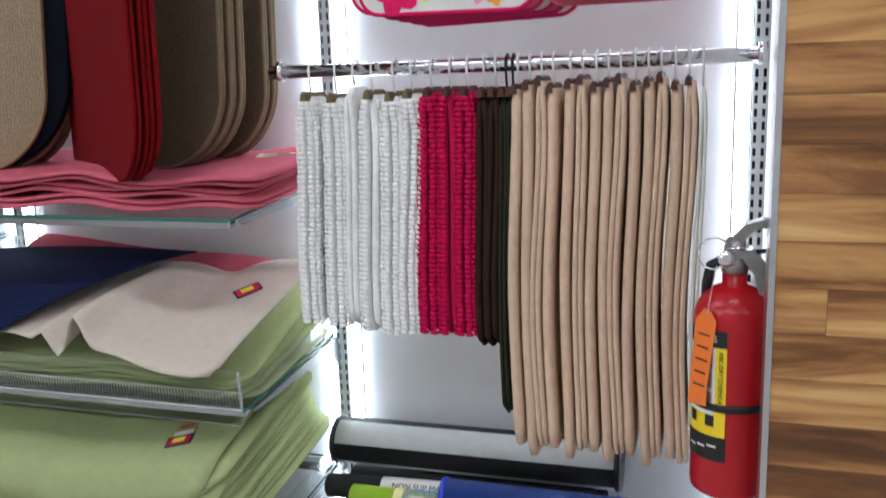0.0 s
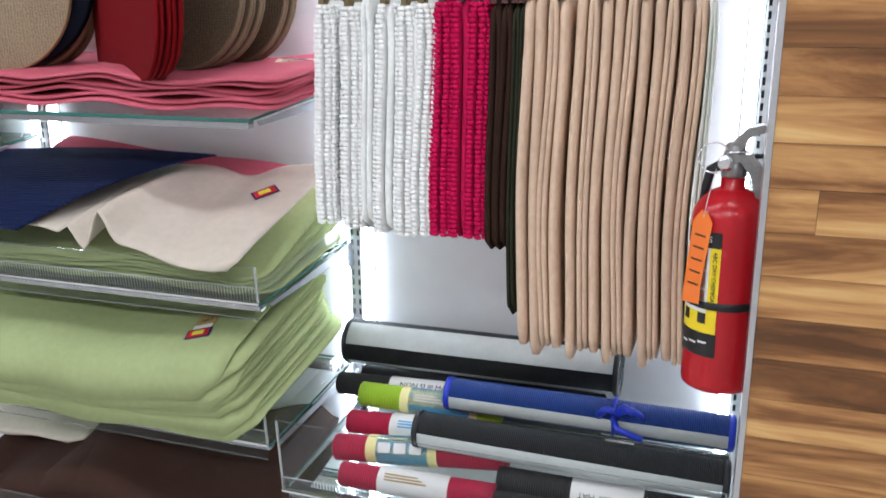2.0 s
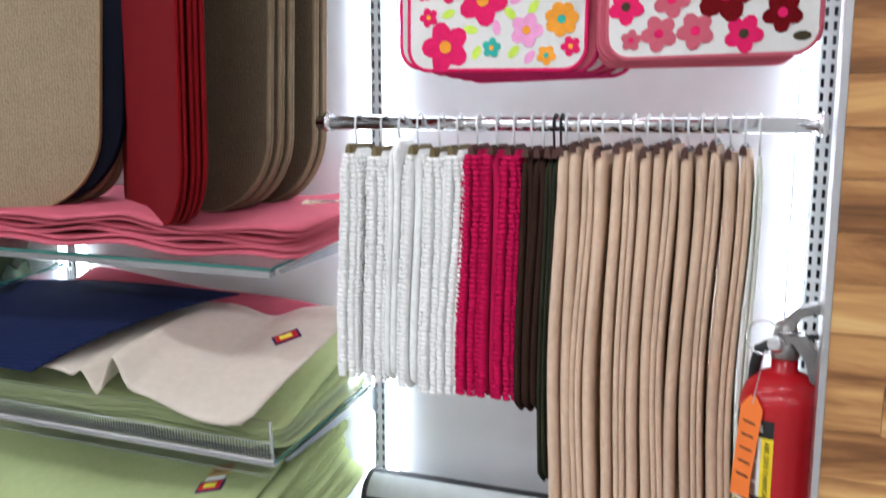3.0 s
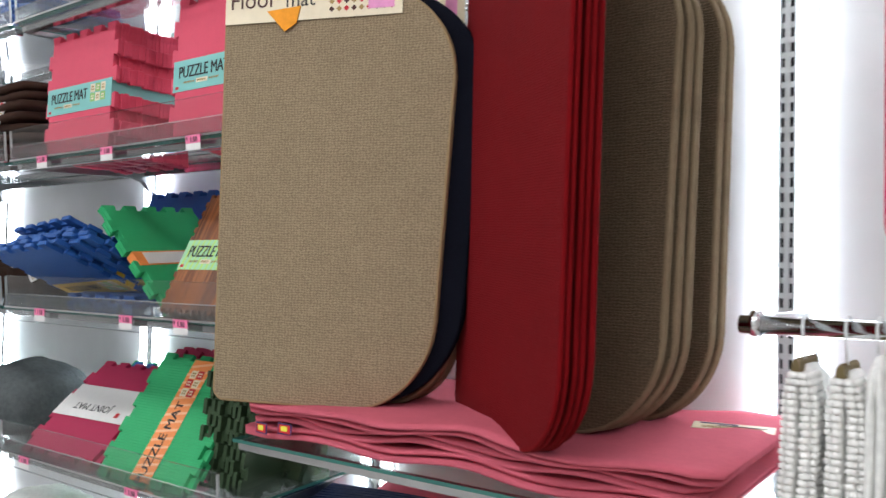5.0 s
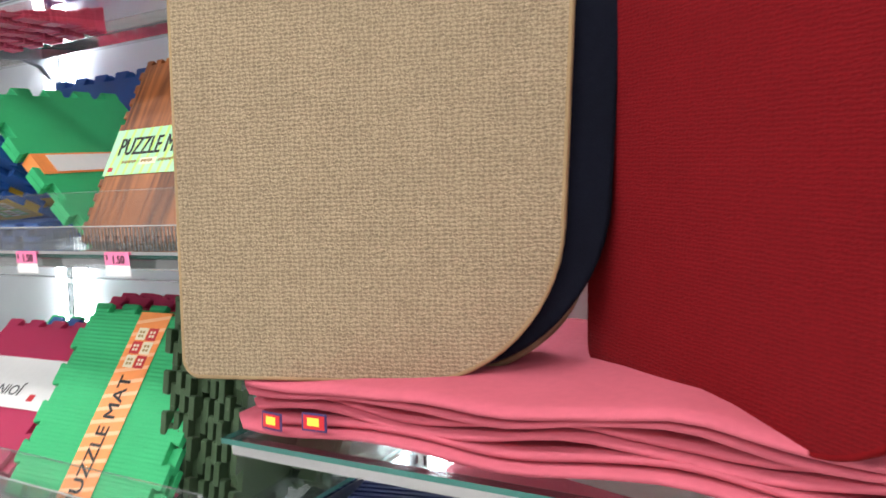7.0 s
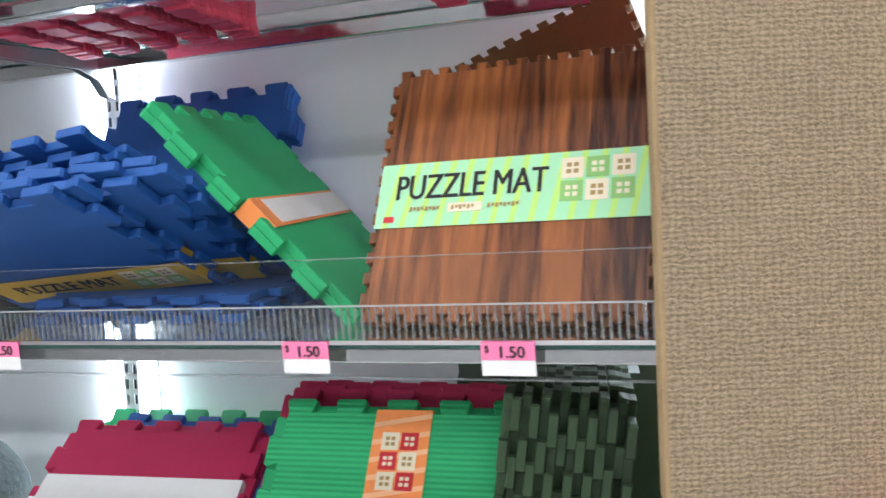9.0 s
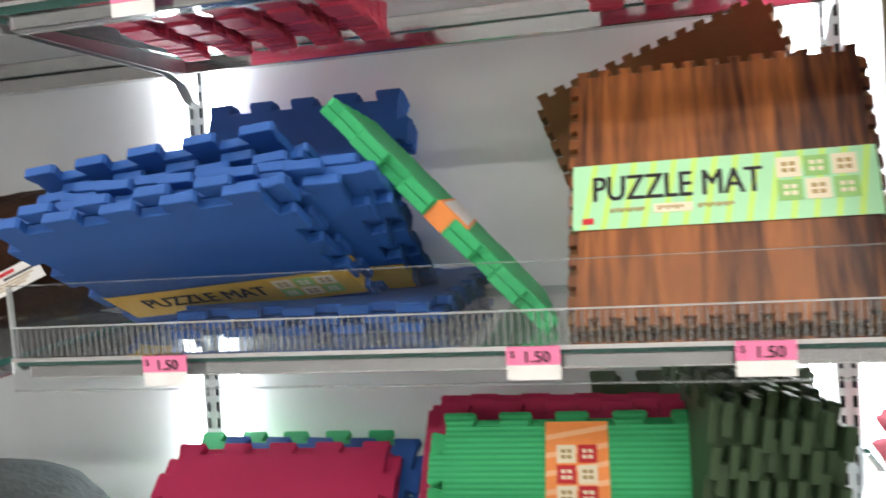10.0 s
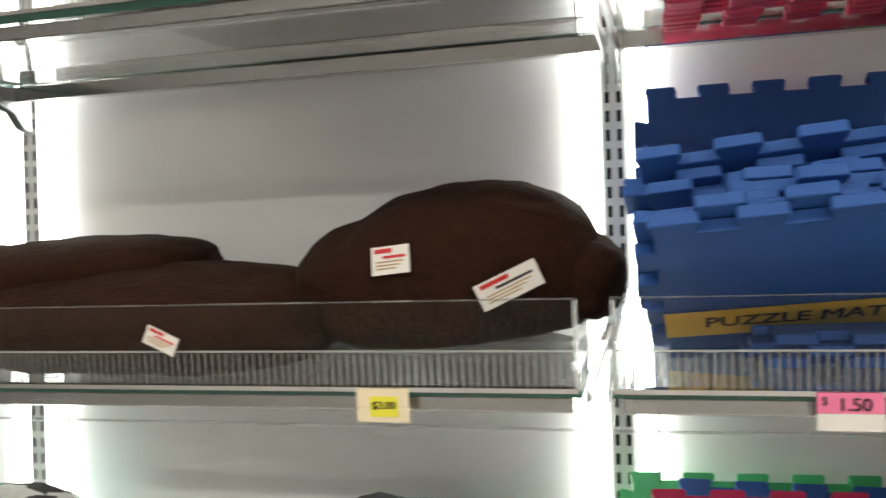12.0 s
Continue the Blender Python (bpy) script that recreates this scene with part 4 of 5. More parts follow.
def check_cushion():
    ob = cushion("cushion", "cushion with white, charcoal and teal checks", CHECK_WHITE, 0.4, 0.32, 0.17, shelf_pose(-2.66, 0.2, 0.078, 1.215, 0, -8, 0), 14)
    ob.data.materials.append(CHECK_DARK)
    ob.data.materials.append(TEAL_FELT)
    for p in ob.data.polygons:
        c = p.center
        k = (math.floor(c.x / 0.06) + math.floor(c.y / 0.06)) % 2
        row = math.floor(c.x / 0.06) % 3
        p.material_index = 0 if k else (2 if row == 0 else 1)
    return ob


check_cushion()


def star_cushion():
    """A plain white cushion with a printed black star and line."""
    ob = cushion("cushion", "white cushion printed with black stars on the low shelf", CHECK_WHITE, 0.40, 0.24, 0.26, shelf_pose(-1.80, 0.14, 0.108, 0.85), 17)
    for x, z, r in ((-1.70, 1.06, 0.022), (-1.80, 1.03, 0.03), (-1.88, 1.05, 0.018)):
        bm = bmesh.new()
        prism(bm, [(q * math.sin(0.6283 * k), q * math.cos(0.6283 * k)) for k, q in ((k, r if k % 2 == 0 else r * 0.42) for k in range(10))], -0.0005, 0.0)
        star = part("printed_star", bm, INK, ob, "printed black star")
        star.matrix_world = on_front(x, z, 0.003)
    return ob


star_cushion()


def folded_stack(name, label, mat, n, w, d, thick, m, r=0.03, wave=0.004, seed=1, droop=0.0, rise=0.0, group="", fan=0.0, category="felt mat", lift_back=0.0, nx=28, ny=16, gap=1.25):
    """Mats lying on one another; each is a part. Local: centre of the pile's base. droop: how far the front hangs over."""
    ob = thing(name, label, category, group=group)
    rng = random.Random(seed)
    bumps = [(rng.uniform(-0.5, 0.5) * w, rng.uniform(0.05, 0.12), rng.uniform(-1, 1)) for _ in range(5)]
    for i in range(n):
        ox, oy, ph = rng.uniform(-0.012, 0.012) + fan * i / n, rng.uniform(-0.01, 0.01), rng.uniform(0, 6)
        w2, d2 = w + rng.uniform(-0.02, 0.02), d + rng.uniform(-0.015, 0.015)

        def shape(u, v, ox=ox, oy=oy, i=i, ph=ph, w2=w2, d2=d2):
            x, y = rounded(u, v, w2, d2, r)
            x, y = x + ox, y + oy
            z = thick * (i + 0.5) * gap
            for c, s, a in bumps:
                z += a * wave * math.exp(-((x - c) / s) ** 2) * (0.4 + i / n) * 1.6
            z += wave * 0.6 * math.sin(x * 21 + ph) * (0.3 + 0.7 * abs(2 * v - 1)) + abs(wave)
            z += lift_back * max(0.0, y / d + 0.5) * (i + 1) / n + rise * max(0.0, 2 * x / w) ** 2 * (i / n)
            lip = -d / 2 + droop
            if droop and y < lip:
                k = (lip - y) / droop
                z -= 0.75 * droop * k * k
                y = lip - (lip - y) * (1 - 0.3 * k)
            return x, y, z
        part("mat", cloth(nx, ny, thick, shape), mat, ob, smooth=True)
    ob.matrix_world = m
    return ob


# ---- bay B: felt mats on the shelves ----
def felt_badge(label, m, s=1.0, second=False):
    ob = thing("brand_badge", label, "badge")
    box_part("backing", (-0.03 * s, 0.03 * s, -0.018 * s, 0.018 * s, 0, 0.0012), PURPLE_INK, ob, bevel=0.0004)
    box_part("panel", (-0.025 * s, 0.025 * s, -0.0135 * s, 0.0135 * s, 0.0013, 0.0018), RED_INK, ob)
    box_part("mark", (-0.015 * s, 0.013 * s, -0.007 * s, 0.009 * s, 0.0019, 0.0024), YELLOW_PAPER, ob)
    if second:
        box_part("slip", (-0.02 * s, 0.025 * s, 0.019 * s, 0.034 * s, 0.0, 0.001), PAPER, ob)
        box_part("card", (-0.02 * s, 0.03 * s, 0.035 * s, 0.075 * s, 0.0, 0.001), OLIVE_CARD, ob)
        text_part("MAT", 0.016 * s, INK, ob, pose(0.005 * s, 0.05 * s, 0.0014))
    ob.matrix_world = m
    return ob


def on_top(x, y, turn=0.0, high=2.0, lift=0.0015):
    """The place on the uppermost surface under that point, laid flat on it."""
    bpy.context.view_layer.update()
    hit, place, normal, _, _, _ = scene.ray_cast(bpy.context.evaluated_depsgraph_get(), Vector((x, y, high)), Vector((0, 0, -1)))
    if normal.z < 0:
        normal = -normal
    return Matrix.Translation(place + normal * lift) @ Vector((0, 0, 1)).rotation_difference(normal).to_matrix().to_4x4() @ pose(0, 0, 0, 0, 0, turn)


folded_stack("felt_mats", "pile of rose-pink felt mats folded on the glass shelf", ROSE_FELT, 6, 0.90, 0.36, 0.008, shelf_pose(-0.425, 0.2, 0.002, 1.362), 0.03, 0.009, 21, group="felt mats")
cloth_tag("printed paper tag on the pink felt mats", Matrix.Translation((-0.03, -0.16, 1.455)) @ pose(0, 0, 0, -80, 0, 12), 0.12, 0.03, PURPLE_INK, BEIGE_CARD)
felt_badge("small purple badge on the edge of pink mats", Matrix.Translation((-0.80, -0.424, 1.393)) @ pose(0, 0, 0, 88, 0, -6), 0.55)
felt_badge("small purple badge on the edge of pink mats", Matrix.Translation((-0.74, -0.422, 1.398)) @ pose(0, 0, 0, 88, 0, 4), 0.55)

# second shelf: green mats, rose mat at the back, cream mat hanging over the lip, navy mat on top
folded_stack("felt_mats", "pale green felt mats lying under the cream mat", GREEN_FELT, 7, 0.86, 0.38, 0.0038, shelf_pose(-0.46, 0.22, 0.002, 0.992), 0.05, 0.005, 22, group="felt mats", lift_back=0.10, gap=1.7)


def draped(name, label, mat, shape, thick=0.004, nx=44, ny=36, category="felt mat", group="felt mats"):
    return tagged(mesh_object(name, cloth(nx, ny, thick, shape), mat, None, True), label, category, group)


def rose_shape(u, v):
    x = -0.855 + 0.735 * u
    rise = 1 - max(0.0, 1 - u / 0.11) ** 2
    z = 1.19 + 0.055 * rise - 0.052 * max(0.0, u - 0.11) + 0.004 * math.sin(u * 9)
    return (x + 0.02 * (1 - v) * u, -0.20 + 0.165 * v, z - 0.075 * (1 - v) ** 1.3)


def cream_shape(u, v):
    # along u: the far left fold to the right edge; along v: the front hanging end to the back
    x = (1 - v) * (-0.60 + 0.55 * u) + v * (-0.60 + 0.61 * u)
    y = (1 - v) * (-0.43 - 0.04 * u) + v * (-0.17 + 0.06 * u)
    front = 1.118 - 0.056 * u ** 1.5
    back = 1.205 + 0.02 * u - 0.026 * math.exp(-((u - 0.66) / 0.10) ** 2)
    z = front + (back - front) * v ** 0.85
    z += 0.066 * math.exp(-((u - 0.43) / 0.045) ** 2) * (1 - v) ** 1.1
    z += 0.022 * math.exp(-((u - 0.27) / 0.03) ** 2) * (1 - v) ** 2
    z -= 0.02 * math.exp(-((u - 0.345) / 0.03) ** 2) * (1 - v)
    z += 0.006 * math.sin(u * 14 + v * 3) * (1 - v)
    corner = max(0.0, u - 0.93) * max(0.0, 0.08 - v)
    return (x - 3 * corner, y + 4 * corner, z)


def navy_shape(u, v):
    left = Vector((-0.99, -0.44 + 0.31 * v, 1.11 + 0.105 * v))
    right = Vector((-0.56, -0.465, 1.118)) * (1 - v) * (1 - 2 * v) + Vector((-0.405, -0.325, 1.205)) * 4 * v * (1 - v) + Vector((-0.272, -0.15, 1.240)) * v * (2 * v - 1)
    p = left.lerp(right, u)
    return (p.x, p.y, p.z + 0.012 * math.sin(u * 3.1416) * v)


draped("felt_mat", "rose felt mat lying at the back of the shelf", ROSE_FELT, rose_shape)
draped("felt_mat", "cream felt mat draped over the shelf lip", CREAM_FELT, cream_shape, 0.0045)
draped("felt_mat", "navy ribbed mat lying on the cream mat", NAVY_FELT, navy_shape, 0.005)
felt_badge("small purple badge sewn on the cream mat", on_top(-0.095, -0.24, 46, 1.33), 0.95)

# third shelf: pile of pale green mats drooping over the front
folded_stack("felt_mats", "pile of pale green felt mats drooping over the shelf lip", GREEN_FELT, 14, 0.92, 0.46, 0.0038, shelf_pose(-0.465, 0.165, 0.072, 0.690, 3), 0.075, 0.007, 23, droop=0.07, rise=0.05, group="felt mats", fan=-0.05, lift_back=0.07, gap=1.75)
felt_badge("red and purple badge with a paper card on the green mat", on_top(-0.19, -0.385, 14, 0.97), 0.95, True)

# fourth shelf: brown mats, a white and a teal mat behind
folded_stack("felt_mats", "pile of dark brown felt mats wrinkled on the shelf", BROWN_FELT, 7, 0.86, 0.42, 0.006, shelf_pose(-0.47, 0.2, 0.03, 0.37, 3), 0.05, 0.03, 24, droop=0.06, group="felt mats", lift_back=0.05)
folded_stack("felt_mats", "white felt mat lying on the brown pile", CREAM_FELT, 2, 0.34, 0.24, 0.005, shelf_pose(-0.80, 0.25, 0.125, 0.37, 6), 0.03, 0.01, 26, group="felt mats")
folded_stack("felt_mats", "teal felt mats behind the white one", TEAL_FELT, 3, 0.3, 0.16, 0.006, shelf_pose(-0.80, 0.32, 0.16, 0.37, 6), 0.03, 0.006, 27, group="felt mats")
folded_stack("felt_mats", "dark brown mats folded on the top shelf", BROWN_FELT, 8, 0.5, 0.34, 0.022, shelf_pose(-2.08, 0.21, 0.002, 1.945), 0.04, 0.006, 28, group="felt mats")
cloth_tag("white sticker on the folded brown mats", Matrix.Translation((-1.92, -0.395, 2.09)) @ pose(0, 0, 0, -8, 20, 0), 0.035, 0.06)
folded_stack("felt_mats", "folded blue bath mats on the upper shelf", FOAM_BLUE, 4, 0.5, 0.3, 0.02, shelf_pose(-2.1, 0.2, 0.002, 2.30), 0.04, 0.004, 30, group="felt mats")


# ---- bay B: rugs on hooks ----
def rug_outline(w, h, r_fold, r_open, seg=9, taper=0.0):
    """A folded rug: the fold on the left with tight corners, the open side with wide round ones. Top at z = 0."""
    pts = []
    for cx, cz, r, a0 in ((r_fold, -r_fold, r_fold, 90), (r_fold, -h + r_fold, r_fold, 180), (w - r_open, -h + r_open, r_open, 270), (w - r_open, -r_open, r_open, 0)):
        for k in range(seg + 1):
            a = radians(a0 + 90 * k / seg)
            x, z = cx + r * math.cos(a), cz + r * math.sin(a)
            pts.append((x - taper * max(0.0, x / w) * max(0.0, -z / h - 0.25) / 0.75, z))
    return pts


def rug(name, label, w, h, mat, bind, m, r_open=0.12, layers=2, thick=0.011, card=False, card_w=0.4, taper=0.0):
    ob = thing(name, label, "rug", group="hanging floor rugs")
    for i in range(layers):
        out = rug_outline(w, h, 0.02, r_open, 14, taper)
        bm = bmesh.new()
        prism(bm, out, i * thick, i * thick + thick * 0.8)
        bmesh.ops.recalc_face_normals(bm, faces=bm.faces)
        part("layer", bm, mat, ob)
        bm = bmesh.new()
        tube(bm, [(x, i * thick + thick * 0.4, z) for x, z in out], thick * 0.44, 8, True)
        part("edge_binding", bm, bind, ob, "stitched edge binding", True)
    if card:
        wide = card_w >= 0.35
        c = box_part("header_card", (0.0, card_w, -0.004, -0.0025, -0.05, 0.02), BEIGE_CARD, ob, "printed beige header card")
        if wide:
            text_part("Floor", 0.046, HANGER_BROWN, c, pose(0.06, -0.0048, -0.008) @ FRONT)
            text_part("mat", 0.040, INK, c, pose(0.158, -0.0048, -0.012) @ FRONT)
        for i in range(9 if wide else 16):
            for j in range(4):
                q = 0.0055
                cx, cz = (0.222 if wide else 0.012) + i * 0.0148, 0.008 - j * 0.014
                bm = bmesh.new()
                prism(bm, [(cx - q, cz), (cx, cz - q), (cx + q, cz), (cx, cz + q)], -0.0046, -0.0041)
                part("diamond", bm, (HANGER_BROWN, OLIVE_CARD, RED_INK)[(i + 2 * j) % 3], c)
        box_part("price_sticker", (card_w - 0.065, card_w - 0.015, -0.0056, -0.0047, -0.038, 0.0), PRINT_LILAC, c, "pink price sticker")
        bm = bmesh.new()
        prism(bm, [(0.09, -0.03), (0.16, -0.024), (0.152, -0.055), (0.128, -0.07)], -0.006, -0.0047)
        part("sticker", bm, PRINT_ORANGE, c, "orange sticker")
        bm = bmesh.new()
        tube(bm, [(card_w * 0.5 + 0.035 * math.cos(a), 0.004, 0.02 + 0.05 * math.sin(a) * 0.9) for a in [k * math.pi / 8 for k in range(9)]], 0.006, 8)
        part("hanger", bm, BLACK, ob, "black plastic hanger hook", True)
    ob.matrix_world = m
    return ob


def rug_pose(x, y, z, yaw, roll=0):
    return Matrix.Translation((x, y, z)) @ pose(0, 0, 0, 0, 0, yaw) @ pose(0, 0, 0, 0, roll, 0)


rug("floor_rug", "beige looped floor rug folded and hung with a printed header card", 0.458, 0.757, BEIGE_RUG, BEIGE_BIND, rug_pose(-0.908, -0.443, 2.195, 19.9, 0.5), 0.165, 2, 0.009, True, 0.36, taper=0.034)
rug("floor_rug", "navy floor rug hung behind the beige one", 0.478, 0.735, NAVY_RUG, NAVY_RUG, rug_pose(-0.892, -0.418, 2.185, 19, 0), 0.175, 2, 0.011, taper=0.04)
rug("floor_rug", "taupe looped floor rug hung behind the navy one", 0.45, 0.745, TAUPE_RUG, TAUPE_BIND, rug_pose(-0.90, -0.385, 2.185, 18, 0), 0.15, 2, 0.011, True, taper=0.03)
rug("floor_rug", "taupe looped floor rug hung near the back panel", 0.39, 0.745, TAUPE_RUG, TAUPE_BIND, rug_pose(-0.90, -0.30, 2.185, 12, 0), 0.13, 2, 0.011, True)
rug("floor_rug", "deep red looped floor rug folded and hung at an angle", 0.45, 0.79, RED_RUG, RED_BIND, rug_pose(-0.479, -0.247, 2.235, -36.3, 3), 0.14, 2, 0.009, True)
rug("floor_rug", "deep red looped floor rug hung behind another red one", 0.446, 0.79, RED_RUG, RED_BIND, rug_pose(-0.467, -0.2305, 2.235, -36, 3), 0.14, 2, 0.010)
rug("floor_rug", "deep red looped floor rug hung last of the red ones", 0.438, 0.78, RED_RUG, RED_BIND, rug_pose(-0.4545, -0.2135, 2.23, -36, 2), 0.14, 1, 0.011)
for i, (x, y) in enumerate(((-0.36, -0.30), (-0.355, -0.274), (-0.352, -0.248), (-0.348, -0.165), (-0.345, -0.14))):
    rug("floor_rug", "taupe looped floor rug hung in a row on the hook", 0.293, 0.75, TAUPE_RUG, TAUPE_BIND, rug_pose(x, y, 2.195, 0, 0.5 - 0.3 * i), 0.15, 2, 0.0105, i in (0, 3), 0.26, taper=0.022)


def prong(x, z, length):
    ob = thing("display_hook", "chrome display hook on the back panel", "display hook", group="display hooks")
    bm = bmesh.new()
    tube(bm, [(0, 0.012, 0), (0, -length, 0.0), (0, -length - 0.02, 0.012)], 0.004, 8)
    tube(bm, [(0.02, 0.012, 0), (0.02, -length, 0.0), (0.02, -length - 0.02, 0.012)], 0.004, 8)
    part("prong", bm, CHROME, ob, smooth=True)
    box_part("back_plate", (-0.02, 0.04, 0.006, 0.0118, -0.03, 0.02), CHROME, ob, bevel=0.001)
    ob.matrix_world = pose(x, 0, z)
    return ob


prong(-0.66, 2.245, 0.42)
prong(-0.28, 2.25, 0.42)
prong(0.40, 2.34, 0.40)
prong(0.70, 2.34, 0.40)


# ---- bay A: floral mats on hooks ----
def petal_flower(bm, cx, cz, r, n, y, rot=0.0, fat=0.42):
    for k in range(n):
        a = rot + 6.2832 * k / n
        px, pz = cx + 0.55 * r * math.cos(a), cz + 0.55 * r * math.sin(a)
        vs = []
        for j in range(9):
            b = 6.2832 * j / 9
            lx, lz = 0.5 * r * math.cos(b), fat * r * math.sin(b)
            vs.append(bm.verts.new((px + lx * math.cos(a) - lz * math.sin(a), y - 0.00012 * k, pz + lx * math.sin(a) + lz * math.cos(a))))
        bm.faces.new(vs)


def disc(bm, cx, cz, r, y, squash=1.0, rot=0.0):
    vs = []
    for j in range(10):
        b = 6.2832 * j / 10
        lx, lz = r * math.cos(b), r * squash * math.sin(b)
        vs.append(bm.verts.new((cx + lx * math.cos(rot) - lz * math.sin(rot), y, cz + lx * math.sin(rot) + lz * math.cos(rot))))
    bm.faces.new(vs)


def floral_mat(name, label, w, h, m, seed, colours, layers=1, dense=1.0):
    ob = thing(name, label, "mat", group="floral kitchen mats")
    out = rug_outline(w, h, 0.035, 0.035)
    bm = bmesh.new()
    prism(bm, out, 0, 0.006)
    part("cloth", bm, FLORAL_WHITE, ob, "white printed cloth")
    bm = bmesh.new()
    tube(bm, [(x, 0.003, z) for x, z in out], 0.0042, 8, True)
    part("overlock_edge", bm, colours[0], ob, "thick overlocked edge", True)
    rng = random.Random(seed)
    spots, meshes = [], {}

    def sheet(c):
        return meshes.setdefault(c.name, (c, bmesh.new()))[1]
    for want, r in ((7 * dense, 0.041), (14 * dense, 0.027), (16 * dense, 0.016), (70 * dense, 0.0125)):
        got = tries = 0
        while got < want and tries < 4000:
            tries += 1
            x, z = rng.uniform(0.012 + r * 0.6, w - 0.012 - r * 0.6), rng.uniform(-h + 0.012 + r * 0.6, -0.012)
            if any((x - a) ** 2 + (z - b) ** 2 < (0.92 * (r + q)) ** 2 for a, b, q in spots):
                continue
            spots.append((x, z, r))
            got += 1
            if r < 0.014:
                disc(sheet(colours[4] if rng.random() < 0.75 else colours[3]), x, z, r, -0.0009, 0.55, rng.uniform(0, 3))
                continue
            c = colours[(0, 1, 2, 0, 3)[rng.randrange(5)]]
            petal_flower(sheet(c), x, z, r, 5 if rng.random() < 0.8 else 7, -0.0010, rng.uniform(0, 3))
            disc(sheet(colours[1] if c is not colours[1] else colours[2]), x, z, r * 0.26, -0.0022)
    for c, bm in meshes.values():
        part("print", bm, c, ob, "flat printed flowers")
    ob.matrix_world = m
    return ob


FLORAL = (HOT_PINK, PRINT_ORANGE, PRINT_TEAL, PRINT_LILAC, PRINT_LIME)
ROSES = (ROSE_FELT, HOT_PINK, PRINT_BROWN, RED_RUG, PRINT_BROWN)
floral_mat("floral_mat", "white mat printed with bright pink, orange and teal flowers", 0.30, 0.46, Matrix.Translation((0.238, -0.352, 2.17)) @ pose(0, 0, 0, 0, 0.5, 2), 5, FLORAL)
floral_mat("floral_mat", "white floral mat hung behind another, peeking out", 0.30, 0.46, Matrix.Translation((0.212, -0.334, 2.175)) @ pose(0, 0, 0, 0, 0, 2), 6, FLORAL, dense=0.6)
for i in range(4):
    out_mat = thing("floral_mat", "magenta-edged floral mat hung behind the others", "mat", group="floral kitchen mats")
    bm = bmesh.new()
    o = rug_outline(0.30, 0.46 + 0.004 * i, 0.035, 0.035)
    prism(bm, o, 0, 0.006)
    part("cloth", bm, FLORAL_WHITE if i % 2 else ROSE_FELT, out_mat)
    bm = bmesh.new()
    tube(bm, [(x, 0.003, z) for x, z in o], 0.0042, 8, True)
    part("overlock_edge", bm, MAGENTA_EDGE, out_mat, smooth=True)
    out_mat.matrix_world = Matrix.Translation((0.25 + 0.012 * i, -0.325 + 0.02 * i, 2.165)) @ pose(0, 0, 0, 0, -0.5 * i, -1)
floral_mat("floral_mat", "white mat with red and brown roses and a pink edge", 0.30, 0.47, Matrix.Translation((0.57, -0.372, 2.19)) @ pose(0, 0, 0, 0, -0.5, -3), 9, ROSES, dense=1.2)
for i in range(3):
    out_mat = thing("floral_mat", "pink-edged rose mat hung behind another", "mat", group="floral kitchen mats")
    bm = bmesh.new()
    o = rug_outline(0.30, 0.465 + 0.004 * i, 0.035, 0.035)
    prism(bm, o, 0, 0.006)
    part("cloth", bm, ROSE_FELT, out_mat)
    bm = bmesh.new()
    tube(bm, [(x, 0.003, z) for x, z in o], 0.0042, 8, True)
    part("overlock_edge", bm, ROSE_FELT, out_mat, smooth=True)
    out_mat.matrix_world = Matrix.Translation((0.56 - 0.006 * i, -0.358 + 0.016 * i, 2.185)) @ pose(0, 0, 0, 0, 0, -2)
cloth_tag("white care label on the edge of the floral mat", Matrix.Translation((0.56, -0.381, 1.85)) @ pose(0, 0, 0, 0, 4, 8), 0.044, 0.03, PAPER)


# ---- bay A: rod with hanging bath mats ----
def rod():
    ob = thing("hanging_rod", "round chrome hanging rod on two arms", "rod")
    bm = bmesh.new()
    tube(bm, [(0.028, -0.304, 1.62), (0.896, -0.304, 1.62)], 0.0125, 16)
    part("bar", bm, CHROME, ob, smooth=True)
    for x in (0.05, 0.888):
        bm = bmesh.new()
        tube(bm, [(x, -0.002, 1.628), (x, -0.304, 1.628)], 0.006, 8)
        part("arm", bm, CHROME, ob, smooth=True)
        bm = bmesh.new()
        tube(bm, [(x - 0.006, -0.304, 1.622), (x + 0.006, -0.304, 1.622)], 0.018, 16)
        part("collar", bm, CHROME, ob, smooth=True)
    return ob


rod()


